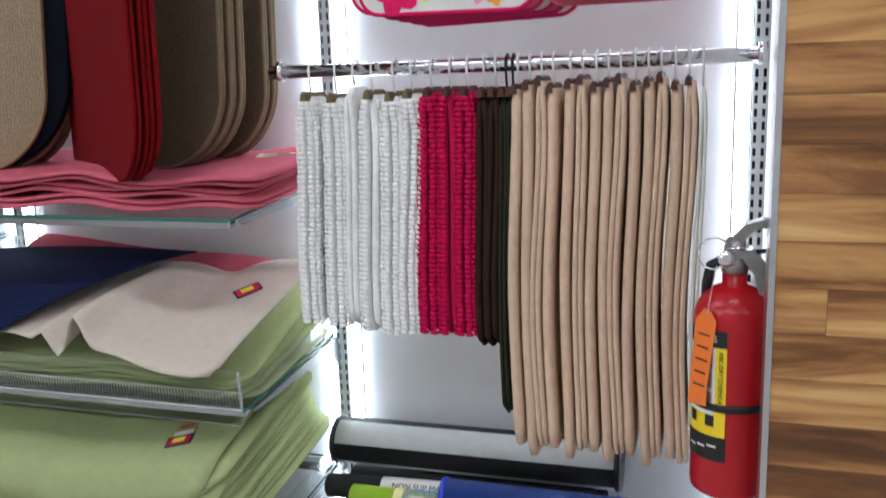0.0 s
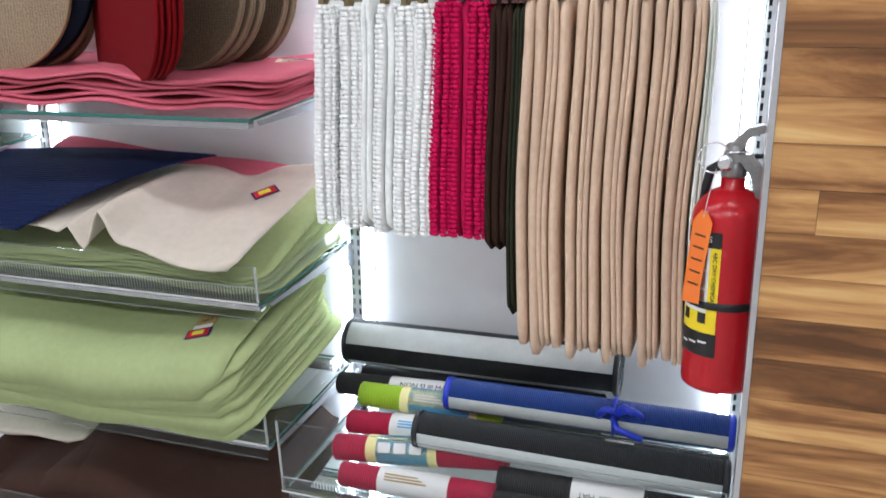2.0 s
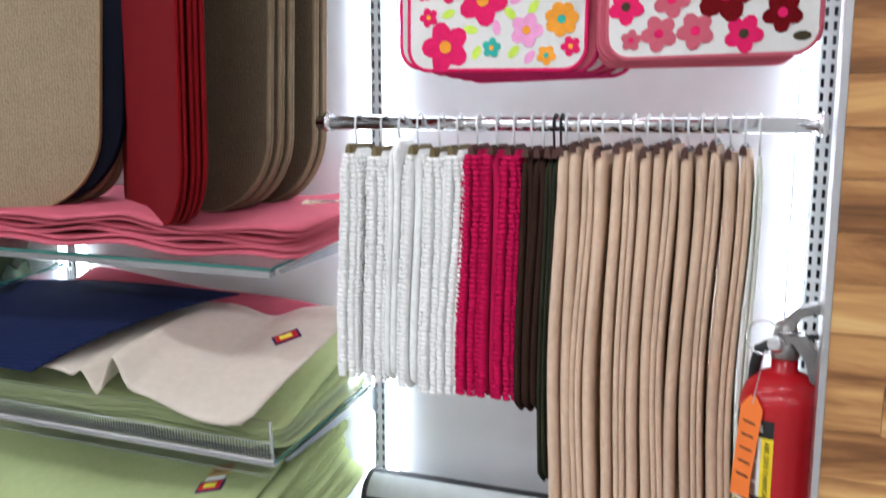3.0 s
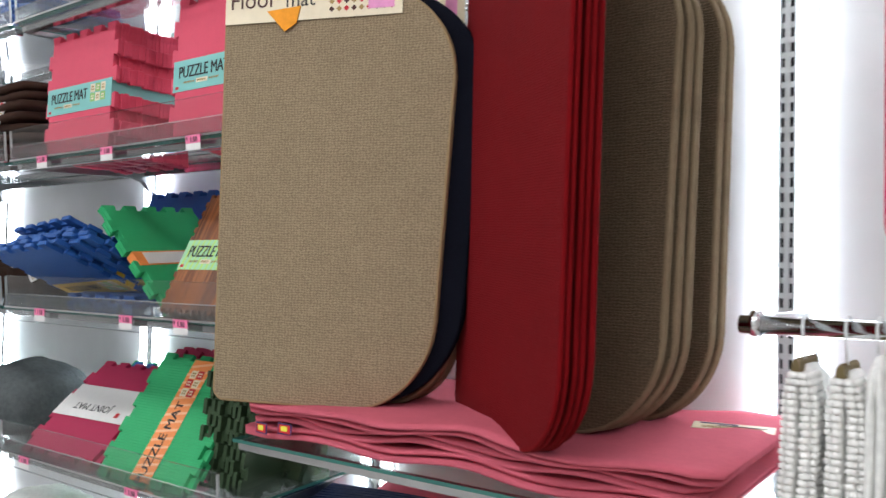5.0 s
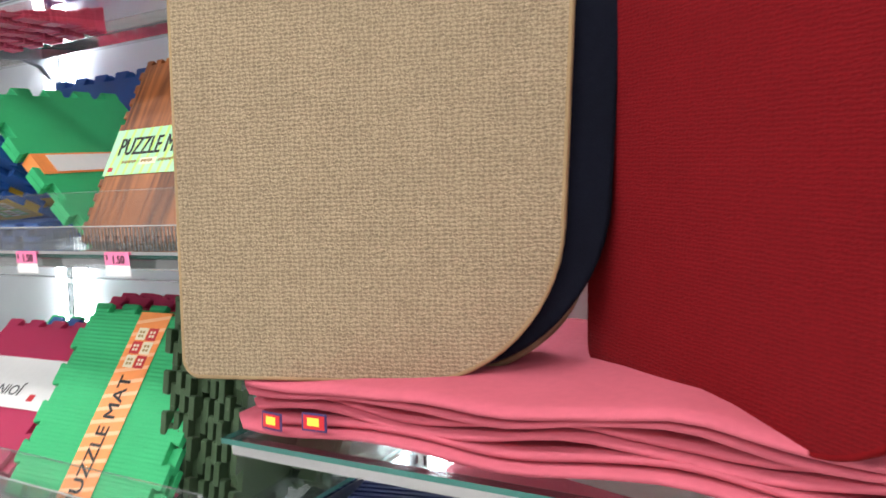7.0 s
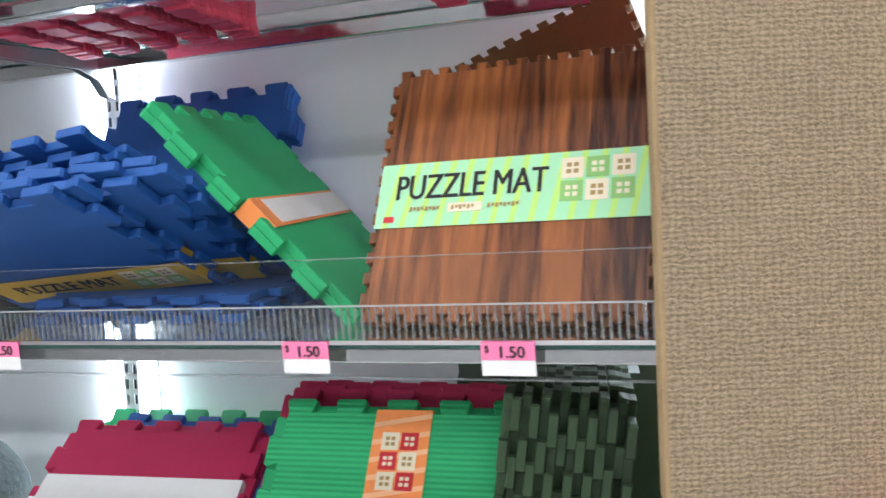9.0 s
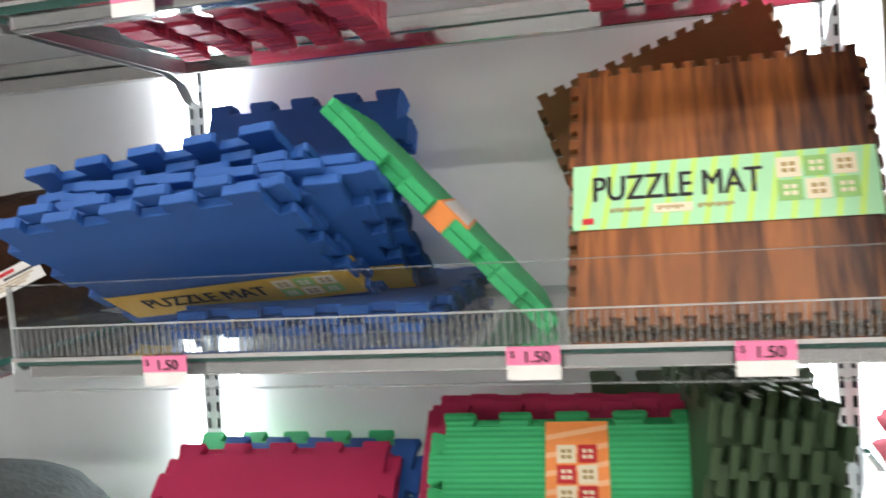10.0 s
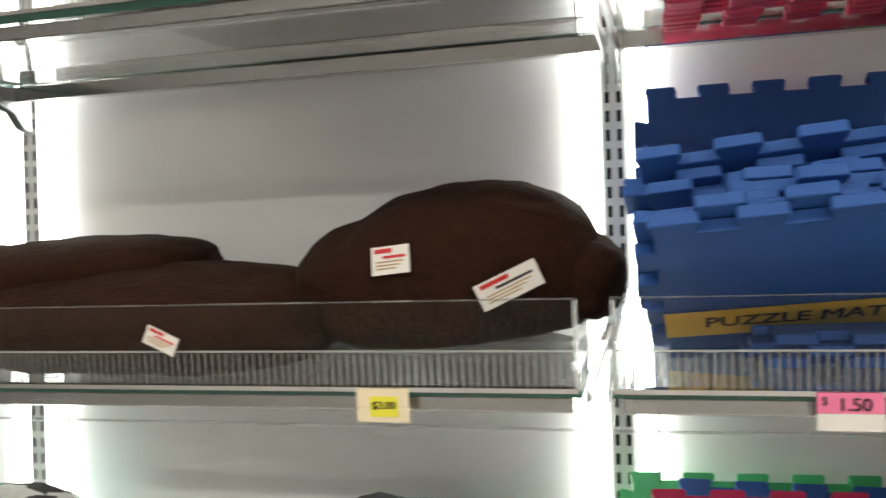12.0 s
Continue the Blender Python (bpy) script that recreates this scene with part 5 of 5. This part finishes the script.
def hanging_mat(label, x, top, height, thick, depth, mat, m_back=None, seed=0, wave=0.006, nubs=False, cap=None, hook=None, corner=0.03, yoff=0.0, group="folded bath mats on the rod", plump=False):
    """A bath mat folded over a clip hanger, seen edge-on. Local origin on the rod."""
    rng = random.Random(seed)
    ob = thing("bath_mat", label, "bath mat", group=group)
    ph, k1, a1, lean = 1.1 + rng.uniform(-0.35, 0.35), rng.uniform(9.5, 10.5), wave * rng.uniform(0.7, 1.2), rng.uniform(-0.003, 0.003)
    z0 = top

    def bend(z):
        return a1 * math.sin(k1 * (z0 - z) + ph) + lean * (z0 - z) / height

    flaps = ((-0.27 * thick, 0.44 * thick), (0.27 * thick, 0.44 * thick))
    if plump:
        flaps = ((-0.02 * thick, rng.uniform(0.8, 0.96) * thick),) if seed % 3 else ((-0.25 * thick, 0.47 * thick), (0.25 * thick, 0.45 * thick))
    for j, (cx, t) in enumerate(flaps):
        n = 22
        bm = bmesh.new()
        rings = []
        hh = height - (0.008 if j else 0.0) * rng.random()
        for i in range(n + 1):
            f = i / n
            z = z0 - hh * f
            near = min(f * hh, (1 - f) * hh)
            shrink = corner - math.sqrt(max(0, corner ** 2 - (corner - near) ** 2)) if near < corner else 0.0
            pinch = (0.25 + 0.75 * min(1, f * hh / 0.05))
            d2 = depth / 2 - shrink
            tt = t * ((0.85 if plump else 0.55) if i in (0, n) else 1.0) / 2
            c = cx * pinch + bend(z)
            sect = [(-tt, -d2 + tt), (-tt * 0.6, -d2 + tt * 0.3), (0, -d2), (tt * 0.6, -d2 + tt * 0.3), (tt, -d2 + tt), (tt, d2), (-tt, d2)]
            rings.append([bm.verts.new((c + a, b + yoff, z)) for a, b in sect])
        for a, b in zip(rings, rings[1:]):
            for q in range(7):
                bm.faces.new((a[q], a[(q + 1) % 7], b[(q + 1) % 7], b[q]))
        bm.faces.new(rings[0])
        bm.faces.new(rings[-1][::-1])
        part("flap", bm, (m_back or mat) if nubs else mat, ob, smooth=True)
    if nubs:
        bm = bmesh.new()
        rows = int(height / 0.0088)
        for i in range(rows):
            z = z0 - 0.012 - i * 0.0088
            if z < z0 - height + 0.006:
                break
            for side in (-1, 1):
                for jj, (ax, ay) in enumerate(((0.26, 0.0), (0.56, 0.005), (0.55, 0.019), (0.56, 0.034), (0.56, 0.05))):
                    if side == 1 and seed % 3 == 0 and jj < 2:
                        continue
                    cx = side * ax * thick * (0.5 + 0.5 * min(1, (z0 - z) / 0.05)) + bend(z) + rng.uniform(-0.0012, 0.0012)
                    cy = yoff - depth / 2 - 0.001 + ay
                    r = rng.uniform(0.0052, 0.0062)
                    wx = 0.0088 if jj == 0 else 0.0058
                    ring = [[bm.verts.new((cx + wx * math.cos(l) * math.cos(a), cy + r * math.cos(l) * math.sin(a), z + rng.uniform(-0.0008, 0.0008) + 0.0044 * math.sin(l))) for a in [1.0472 * q for q in range(6)]] for l in (-0.7, 0.7)]
                    t1 = bm.verts.new((cx, cy, z + 0.0045))
                    t0 = bm.verts.new((cx, cy, z - 0.0045))
                    for q in range(6):
                        bm.faces.new((ring[0][q], ring[0][(q + 1) % 6], ring[1][(q + 1) % 6], ring[1][q]))
                        bm.faces.new((ring[1][q], ring[1][(q + 1) % 6], t1))
                        bm.faces.new((ring[0][(q + 1) % 6], ring[0][q], t0))
        part("nap", bm, mat, ob, "rows of soft chenille tufts", True)
    if cap:
        bm = bmesh.new()
        prism(bm, [(-0.006, z0 - 0.008), (0.006, z0 - 0.008), (0.004, z0 + 0.004), (0.0, z0 + 0.009), (-0.004, z0 + 0.004)], yoff - depth / 2 + 0.004, yoff + depth / 2 - 0.004)
        part("clip", bm, cap, ob, "folded card clip")
    bm = bmesh.new()
    pts = [(0.0, -0.0165 * math.cos(a), 0.0165 * math.sin(a)) for a in [3.6 - 0.36 * q for q in range(11)]]
    pts += [(0.001, -0.017, -0.012), (0.001, -0.012, z0 + 0.004)]
    tube(bm, pts, 0.0021, 6)
    part("hook", bm, hook or WHITE_PLASTIC, ob, "plastic hook over the rod", True)
    ob.matrix_world = Matrix.Translation((x, -0.304, 1.62)) @ pose(0, 0, 0, 0, 0, rng.uniform(-1.2, 1.2))
    return ob


def hang_all():
    for i, x in enumerate((0.112, 0.163, 0.234, 0.275, 0.309)):
        hanging_mat("white chenille bath mat folded over a hanger", x, -0.045 + (-0.004) * (i % 2), 0.425 + 0.012 * (i > 1), 0.033, 0.10, WHITE_PILE, WHITE_BACK, 40 + i, 0.007, True, HANGER_OLIVE)
    hanging_mat("white bath mat in a clear plastic sleeve", 0.199, -0.03, 0.44, 0.022, 0.11, WHITE_BACK, None, 39, 0.006)
    for i, x in enumerate((0.345, 0.380, 0.411)):
        hanging_mat("hot pink chenille bath mat folded over a hanger", x, -0.043, 0.435, 0.032, 0.10, PINK_PILE, PINK_BACK, 50 + i, 0.004, True, HANGER_BROWN)
    for i, x in enumerate((0.441, 0.461)):
        hanging_mat("dark brown plush bath mat folded over a hanger", x, -0.046, 0.45, 0.024, 0.11, BROWN_PILE, None, 60 + i, 0.005, cap=HANGER_BROWN)
    hanging_mat("dark olive plush bath mat folded over a black hanger", 0.480, -0.046, 0.575, 0.014, 0.11, OLIVE_PILE, None, 63, 0.003, cap=HANGER_BROWN, hook=BLACK)
    hanging_mat("dark olive plush bath mat folded over a black hanger", 0.491, -0.046, 0.50, 0.012, 0.11, OLIVE_PILE, None, 64, 0.003, cap=HANGER_BROWN, hook=BLACK)
    xs = [0.500 + 1.1 * (v - 0.5) for v in (0.500, 0.519, 0.537, 0.555, 0.581, 0.600, 0.620, 0.638, 0.656, 0.677, 0.696, 0.714, 0.734)]
    for i, x in enumerate(xs):
        hanging_mat("sand-beige microfibre bath mat folded over a hanger", x, -0.042 + 0.006 * ((i * 7) % 3), 0.628 + 0.012 * ((i * 5) % 3), 0.0185, 0.12, SAND_PILE, None, 70 + i, 0.0055, cap=HANGER_BROWN, corner=0.012, plump=True)
    hanging_mat("sand-beige microfibre bath mat hanging apart", 0.779, -0.036, 0.64, 0.0195, 0.12, SAND_PILE, None, 90, 0.006, cap=HANGER_BROWN, corner=0.012, plump=True)
    hanging_mat("pale cream bath mat hanging last on the rod", 0.80, -0.05, 0.56, 0.012, 0.15, PALE_PILE, None, 91, 0.003)


hang_all()


# ---- bay A: rolled mats in the clear bin ----
def rolled(name, label, a, b, r, mats, bands=(), spiral=True, ellipse=1.0, caps=None):
    """A rolled mat from a to b. mats: one material, or (material, part of the turn) stripes round it. bands: (from, to, material) sleeves along it."""
    a, b = Vector(a), Vector(b)
    d = b - a
    length = d.length
    ob = thing(name, label, "rolled mat", group="rolled non-slip mats")
    seg = 28
    stripes = mats if isinstance(mats, list) else [(mats, 1.0)]
    bm = bmesh.new()
    idx = []
    acc = 0
    for mi, (mm, share) in enumerate(stripes):
        idx += [mi] * round(share * seg)
    idx = (idx + [idx[-1]] * seg)[:seg]
    n = 10
    rings = [[bm.verts.new((length * i / n, r * math.cos(6.2832 * k / seg + 0.0), ellipse * r * math.sin(6.2832 * k / seg))) for k in range(seg)] for i in range(n + 1)]
    for i in range(n):
        for k in range(seg):
            f = bm.faces.new((rings[i][k], rings[i][(k + 1) % seg], rings[i + 1][(k + 1) % seg], rings[i + 1][k]))
            f.material_index = idx[k]
    bm.faces.new(rings[0])
    bm.faces.new(rings[-1][::-1])
    part("roll", bm, [m for m, _ in stripes], ob, smooth=False)
    for p in ob.children[0].data.polygons:
        p.use_smooth = len(p.vertices) == 4
    if spiral:
        for x in (-0.0015, length + 0.0015):
            bm = bmesh.new()
            tube(bm, [(x, rr * math.cos(q), ellipse * rr * math.sin(q)) for q, rr in [(0.45 * s, r * (1 - s / 60) * 0.96) for s in range(48)]], 0.0016, 5)
            part("rolled_end", bm, stripes[0][0], ob, smooth=True)
    if caps:
        for x in (0.004, length - 0.004):
            bm = bmesh.new()
            lathe(bm, [(r * 1.02, x - 0.006), (r * 1.06, x - 0.003), (r * 1.06, x + 0.003), (r * 1.02, x + 0.006)], 28, "x")
            for v in bm.verts:
                v.co.z *= ellipse
            part("end_binding", bm, caps, ob, "black fabric end binding", True)
    for u0, u1, mm in bands:
        bm = bmesh.new()
        lathe(bm, [(r * 1.0 + 0.0012, u0 * length), (r + 0.0016, u0 * length + 0.001), (r + 0.0016, u1 * length - 0.001), (r + 0.0012, u1 * length)], 28, "x")
        for v in bm.verts:
            v.co.z *= ellipse
        part("paper_sleeve", bm, mm, ob, "printed paper sleeve", True)
    turn = Vector((1, 0, 0)).rotation_difference(d).to_matrix().to_4x4()
    ob.matrix_world = Matrix.Translation(a) @ turn
    return ob


def sleeve_text(ob, words, u, r, size, up=0.0, flip=False):
    """Lettering on a roll's sleeve, turned towards the aisle and up a little."""
    m = pose(0, 0, 0, -up, 0, 0) @ Matrix.Translation((u, -r - 0.0022, 0)) @ FRONT
    if flip:
        m = m @ pose(0, 0, 0, 0, 0, 180)
    text_part(words, size, INK, ob, m)


def sleeve_bars(ob, u0, u1, r, up, mat, rows=3):
    for k in range(rows):
        q = box_part("print_line", (u0, u1 - 0.01 * k, -0.0004, 0, -0.0016, 0.0016), mat, ob)
        q.matrix_local = pose(0, 0, 0, -up - 12 * (k - 1), 0, 0) @ Matrix.Translation((0, -r - 0.0022, 0))


def rolls():
    rolled("rolled_mat", "large rolled mesh mat with black and pale stripes", (0.02, -0.085, 0.800), (0.655, -0.085, 0.806), 0.052, [(MESH_BLACK, 0.29), (MESH_WHITE, 0.18), (MESH_BLACK, 0.13), (MESH_WHITE, 0.08), (MESH_BLACK, 0.32)], caps=BLACK)
    r = rolled("rolled_mat", "charcoal non-slip mat roll with a white sleeve", (0.02, -0.15, 0.718), (0.60, -0.13, 0.728), 0.026, ROLL_DARK, [(0.22, 0.52, PAPER)])
    sleeve_text(r, "NON SLIP MAT", 0.215, 0.026, 0.018, 45)
    r = rolled("rolled_mat", "lime green non-slip mat roll with a pale sleeve", (0.10, -0.20, 0.724), (0.42, -0.19, 0.722), 0.027, ROLL_LIME, [(0.3, 0.85, LEMON_LABEL), (0.36, 0.8, SKY_LABEL)])
    sleeve_bars(r, 0.13, 0.2, 0.027, 40, PAPER)
    r = rolled("rolled_mat", "crimson non-slip mat roll with a white sleeve", (0.085, -0.235, 0.668), (0.42, -0.225, 0.68), 0.028, ROLL_RED, [(0.3, 0.75, PAPER)])
    sleeve_bars(r, 0.12, 0.2, 0.028, 40, SKY_LABEL)
    r = rolled("rolled_mat", "blue mesh mat roll with pale stripe and tied ribbon", (0.315, -0.235, 0.772), (0.892, -0.215, 0.762), 0.034, [(ROLL_BLUE, 0.465), (MESH_WHITE, 0.15), (ROLL_BLUE, 0.385)], caps=RIBBON_BLUE)
    bm = bmesh.new()
    for sx, rz in ((0.03, 0.5), (-0.035, -0.4), (0.05, 0.1)):
        tube(bm, [(0.355 + sx * q / 6, -0.03 - 0.014 * math.sin(q * 0.52), 0.018 + rz * 0.02 * q / 6 + 0.02 * math.sin(q * 0.52)) for q in range(7)], 0.007, 6)
    tube(bm, [(0.35, 0.0365 * math.cos(a), 0.0365 * math.sin(a)) for a in [q * 0.3927 for q in range(16)]], 0.004, 6, True)
    tube(bm, [(0.35, -0.036, 0.012), (0.36, -0.055, 0.0), (0.41, -0.06, -0.012)], 0.007, 6)
    part("ribbon", bm, RIBBON_BLUE, r, "tied blue ribbon", True)
    box_part("paper_tag", (0.34, 0.395, -0.064, -0.063, -0.055, -0.02), PAPER, r, "small white paper tag")
    r = rolled("rolled_mat", "black mesh mat roll with a pale stripe", (0.275, -0.315, 0.722), (0.888, -0.30, 0.706), 0.037, [(MESH_BLACK, 0.455), (MESH_WHITE, 0.165), (MESH_BLACK, 0.38)], caps=BLACK)
    r = rolled("rolled_mat", "crimson non-slip mat roll lying crooked with a blue sleeve", (0.085, -0.305, 0.642), (0.46, -0.29, 0.675), 0.029, ROLL_RED, [(0.2, 0.62, LEMON_LABEL), (0.26, 0.57, SKY_LABEL)])
    for k in range(3):
        q = box_part("print_patch", (0.105 + k * 0.035, 0.132 + k * 0.035, -0.0006, 0, -0.011, 0.011), PAPER, r)
        q.matrix_local = pose(0, 0, 0, -35, 0, 0) @ Matrix.Translation((0, -0.0315, 0))
    r = rolled("rolled_mat", "crimson non-slip mat roll with a white sleeve at the front", (0.13, -0.375, 0.624), (0.455, -0.365, 0.626), 0.026, ROLL_RED, [(0.26, 0.72, PAPER)])
    sleeve_bars(r, 0.1, 0.19, 0.026, 45, OLIVE_CARD)
    r = rolled("rolled_mat", "charcoal non-slip mat roll with a white sleeve", (0.455, -0.325, 0.642), (0.886, -0.32, 0.638), 0.028, ROLL_DARK, [(0.34, 0.66, PAPER)])
    sleeve_text(r, "NON SLIP MAT", 0.215, 0.028, 0.016, 25, True)
    r = rolled("rolled_mat", "charcoal non-slip mat roll with a white sleeve at the front", (0.462, -0.382, 0.624), (0.886, -0.378, 0.622), 0.026, ROLL_DARK, [(0.26, 0.6, PAPER)])
    sleeve_text(r, "NON SLIP MAT", 0.18, 0.026, 0.016, 10, True)
    r = rolled("rolled_mat", "charcoal non-slip mat roll deep in the bin", (0.30, -0.19, 0.66), (0.886, -0.18, 0.662), 0.03, ROLL_DARK)
    r = rolled("rolled_mat", "charcoal non-slip mat roll deep in the bin", (0.05, -0.075, 0.692), (0.62, -0.07, 0.692), 0.045, ROLL_DARK)


rolls()


# ---- fire extinguisher ----
def extinguisher():
    ob = thing("fire_extinguisher", "red steel fire extinguisher with black strap and orange inspection tag", "fire extinguisher")
    R = 0.0535
    bm = bmesh.new()
    prof = [(0.03, 0.0), (R - 0.006, 0.0), (R - 0.001, 0.004), (R, 0.012), (R, 0.25)]
    prof += [(R * math.cos(a) ** 0.8 if a < 1.3 else 0.017, 0.25 + 0.052 * math.sin(a)) for a in [0.2 * q for q in range(1, 7)]]
    prof += [(0.0165, 0.302), (0.0165, 0.318)]
    lathe(bm, prof, 48)
    body = part("cylinder", bm, EXT_RED, ob, "glossy red steel cylinder", True)
    bm = bmesh.new()
    lathe(bm, [(0.015, 0.316), (0.018, 0.318), (0.018, 0.334), (0.014, 0.338), (0.014, 0.362), (0.009, 0.366)], 20)
    part("valve", bm, WORN_STEEL, ob, "metal valve body", True)
    bm = bmesh.new()
    prism(bm, [(-0.016, 0.350), (-0.004, 0.366), (0.014, 0.386), (0.034, 0.393), (0.050, 0.390), (0.050, 0.378), (0.034, 0.381), (0.018, 0.374), (0.008, 0.356), (-0.012, 0.342)], -0.013, 0.013)
    bmesh.ops.recalc_face_normals(bm, faces=bm.faces)
    part("upper_lever", bm, WORN_STEEL, ob, "squeeze lever")
    box_part("lever_tip", (0.0505, 0.062, -0.006, 0.006, 0.380, 0.388), RED_INK, ob, "red lever tip", 0.001)
    bm = bmesh.new()
    prism(bm, [(-0.012, 0.336), (0.008, 0.340), (0.024, 0.318), (0.036, 0.272), (0.053, 0.272), (0.044, 0.324), (0.022, 0.352), (-0.012, 0.348)], -0.015, 0.013)
    part("lower_handle", bm, WORN_STEEL, ob, "carry handle")
    bm = bmesh.new()
    tube(bm, [(-0.028 + 0.021 * math.cos(a), -0.012 + 0.006 * math.sin(a), 0.345 + 0.021 * math.sin(a)) for a in [q * 0.3142 for q in range(20)]], 0.0014, 6, True)
    tube(bm, [(-0.012, -0.014, 0.352), (0.018, -0.014, 0.356)], 0.0018, 6)
    part("pull_pin", bm, CHROME, ob, "pull pin ring", True)
    bm = bmesh.new()
    lathe(bm, [(0.004, 0.0), (0.011, 0.0), (0.011, 0.008), (0.004, 0.0085)], 18)
    g = part("gauge", bm, CHROME, ob, "round pressure gauge", True)
    g.matrix_local = pose(-0.012, -0.018, 0.34, 90, 0, 0)
    bm = bmesh.new()
    tube(bm, [(-0.015, 0.0, 0.335), (-0.032, 0.002, 0.325), (-0.036, 0.004, 0.30), (-0.037, 0.004, 0.275)], 0.0075, 10)
    part("nozzle", bm, BLACK, ob, "short black nozzle", True)

    def wrap(name, a0, a1, z0, z1, mat, label="", off=0.0006):
        b = bmesh.new()
        n = 14
        lo = [b.verts.new(((R + off) * math.cos(radians(a0 + (a1 - a0) * k / n)), (R + off) * math.sin(radians(a0 + (a1 - a0) * k / n)), z0)) for k in range(n + 1)]
        hi = [b.verts.new((v.co.x, v.co.y, z1)) for v in lo]
        for k in range(n):
            b.faces.new((lo[k], lo[k + 1], hi[k + 1], hi[k]))
        return part(name, b, mat, ob, label, True)
    sticker = wrap("label_sticker", 190, 262, 0.078, 0.245, YELLOW_STICKER, "yellow instruction sticker")
    wrap("label_heading", 190, 262, 0.222, 0.2455, INK, "", 0.0010)
    wrap("label_foot", 186, 264, 0.058, 0.094, INK, "", 0.0010)
    wrap("label_panel", 190, 246, 0.125, 0.2215, PAPER, "", 0.0010)
    for k in range(3):
        wrap("pictogram", 228, 242, 0.19 - 0.028 * k, 0.214 - 0.028 * k, STEEL, "", 0.0014)
    for a0 in (200, 232):
        wrap("pictogram", a0, a0 + 14, 0.108, 0.124, INK, "", 0.0014)

    def curved_text(words, ang, z, size, mat, rot=0):
        a = radians(ang)
        text_part(words, size, mat, ob, Matrix.Translation(((R + 0.0019) * math.cos(a), (R + 0.0019) * math.sin(a), z)) @ pose(0, 0, 0, 90, 0, ang + 90) @ pose(0, 0, 0, 0, 0, rot))
    curved_text("NS", 240, 0.234, 0.013, PAPER)
    curved_text("ABC DRY CHEMICAL", 254, 0.178, 0.0085, INK, -90)
    for k in range(3):
        wrap("script_mark", 200 + 18 * k, 214 + 18 * k, 0.072 + 0.003 * k, 0.075 + 0.003 * k, PAPER, "", 0.0014)
    bm = bmesh.new()
    lathe(bm, [(R + 0.0003, 0.130), (R + 0.0022, 0.131), (R + 0.0022, 0.141), (R + 0.0003, 0.142)], 48)
    part("strap", bm, BLACK, ob, "black rubber strap", True)
    bm = bmesh.new()
    prism(bm, [(-0.017, 0.0), (0.014, 0.004), (0.012, 0.03), (0.016, 0.125), (0.004, 0.139), (-0.006, 0.139), (-0.018, 0.122)], -0.0006, 0.0)
    tag = part("inspection_tag", bm, ORANGE_PAPER, ob, "orange paper inspection tag")
    tag.matrix_local = pose(-0.044, -0.044, 0.135, -3, 3, -38)
    for k in range(5):
        box_part("print_line", (-0.011, 0.008, -0.0011, -0.0007, 0.03 + 0.018 * k, 0.0325 + 0.018 * k), HANGER_BROWN, tag)
    bm = bmesh.new()
    tube(bm, [(-0.024, -0.02, 0.33), (-0.03, -0.045, 0.30), (-0.035, -0.055, 0.268)], 0.0007, 5)
    part("tag_wire", bm, STEEL, ob)
    bm = bmesh.new()
    tube(bm, [(-0.02, 0.0, 0.36), (-0.034, 0.0, 0.40), (-0.05, 0.004, 0.46)], 0.0004, 4)
    part("seal_thread", bm, WHITE_PLASTIC, ob)
    bm = bmesh.new()
    tube(bm, [(0.016, 0.0, 0.342), (0.03, 0.002, 0.347), (0.048, 0.004, 0.348), (0.051, 0.006, 0.352), (0.052, 0.006, 0.376)], 0.0035, 8)
    part("wall_hook", bm, BLACK, ob, "black wall hook", True)
    box_part("hook_plate", (0.0525, 0.0615, -0.012, 0.022, 0.33, 0.38), BLACK, ob)
    box_part("strap_anchor", (0.0525, 0.0615, -0.02, 0.02, 0.127, 0.145), BLACK, ob)
    ob.matrix_world = pose(0.853, -0.543, 1.006)
    return ob


extinguisher()

# ---- wood planks on the wall end ----
wall = bpy.data.objects["wall_return"]
structure("corner_trim", (0.889, 0.8968, -0.6725, -0.606, 0, 2.75), ALU, "brushed aluminium edge trim on the wall end", "trim")
structure("wall_end", (0.897, 0.9148, -0.66, -0.606, 0, 2.75), ALU, "metal return behind the edge trim", "trim")
bm_rng = random.Random(11)
ROW, LENS = 0.058, (0.46, 0.62, 0.78, 0.9)
for row in range(49):
    x = 0.8972
    first = True
    while x < 3.55:
        ln = bm_rng.choice(LENS)
        if first:
            ln = 0.06 + 0.14 * ((row * 37) % 11) / 2.2
            first = False
        x2 = min(x + ln, 3.58)
        z = row * ROW
        ob = mesh_object("plank", box(bmesh.new(), -(x2 - x) / 2, (x2 - x) / 2 - 0.0006, -0.0105, 0, 0.0, ROW - 0.0006), PLANK)
        ob.parent = wall
        ob.matrix_world = pose((x + x2) / 2, -0.6602, z)
        x = x2
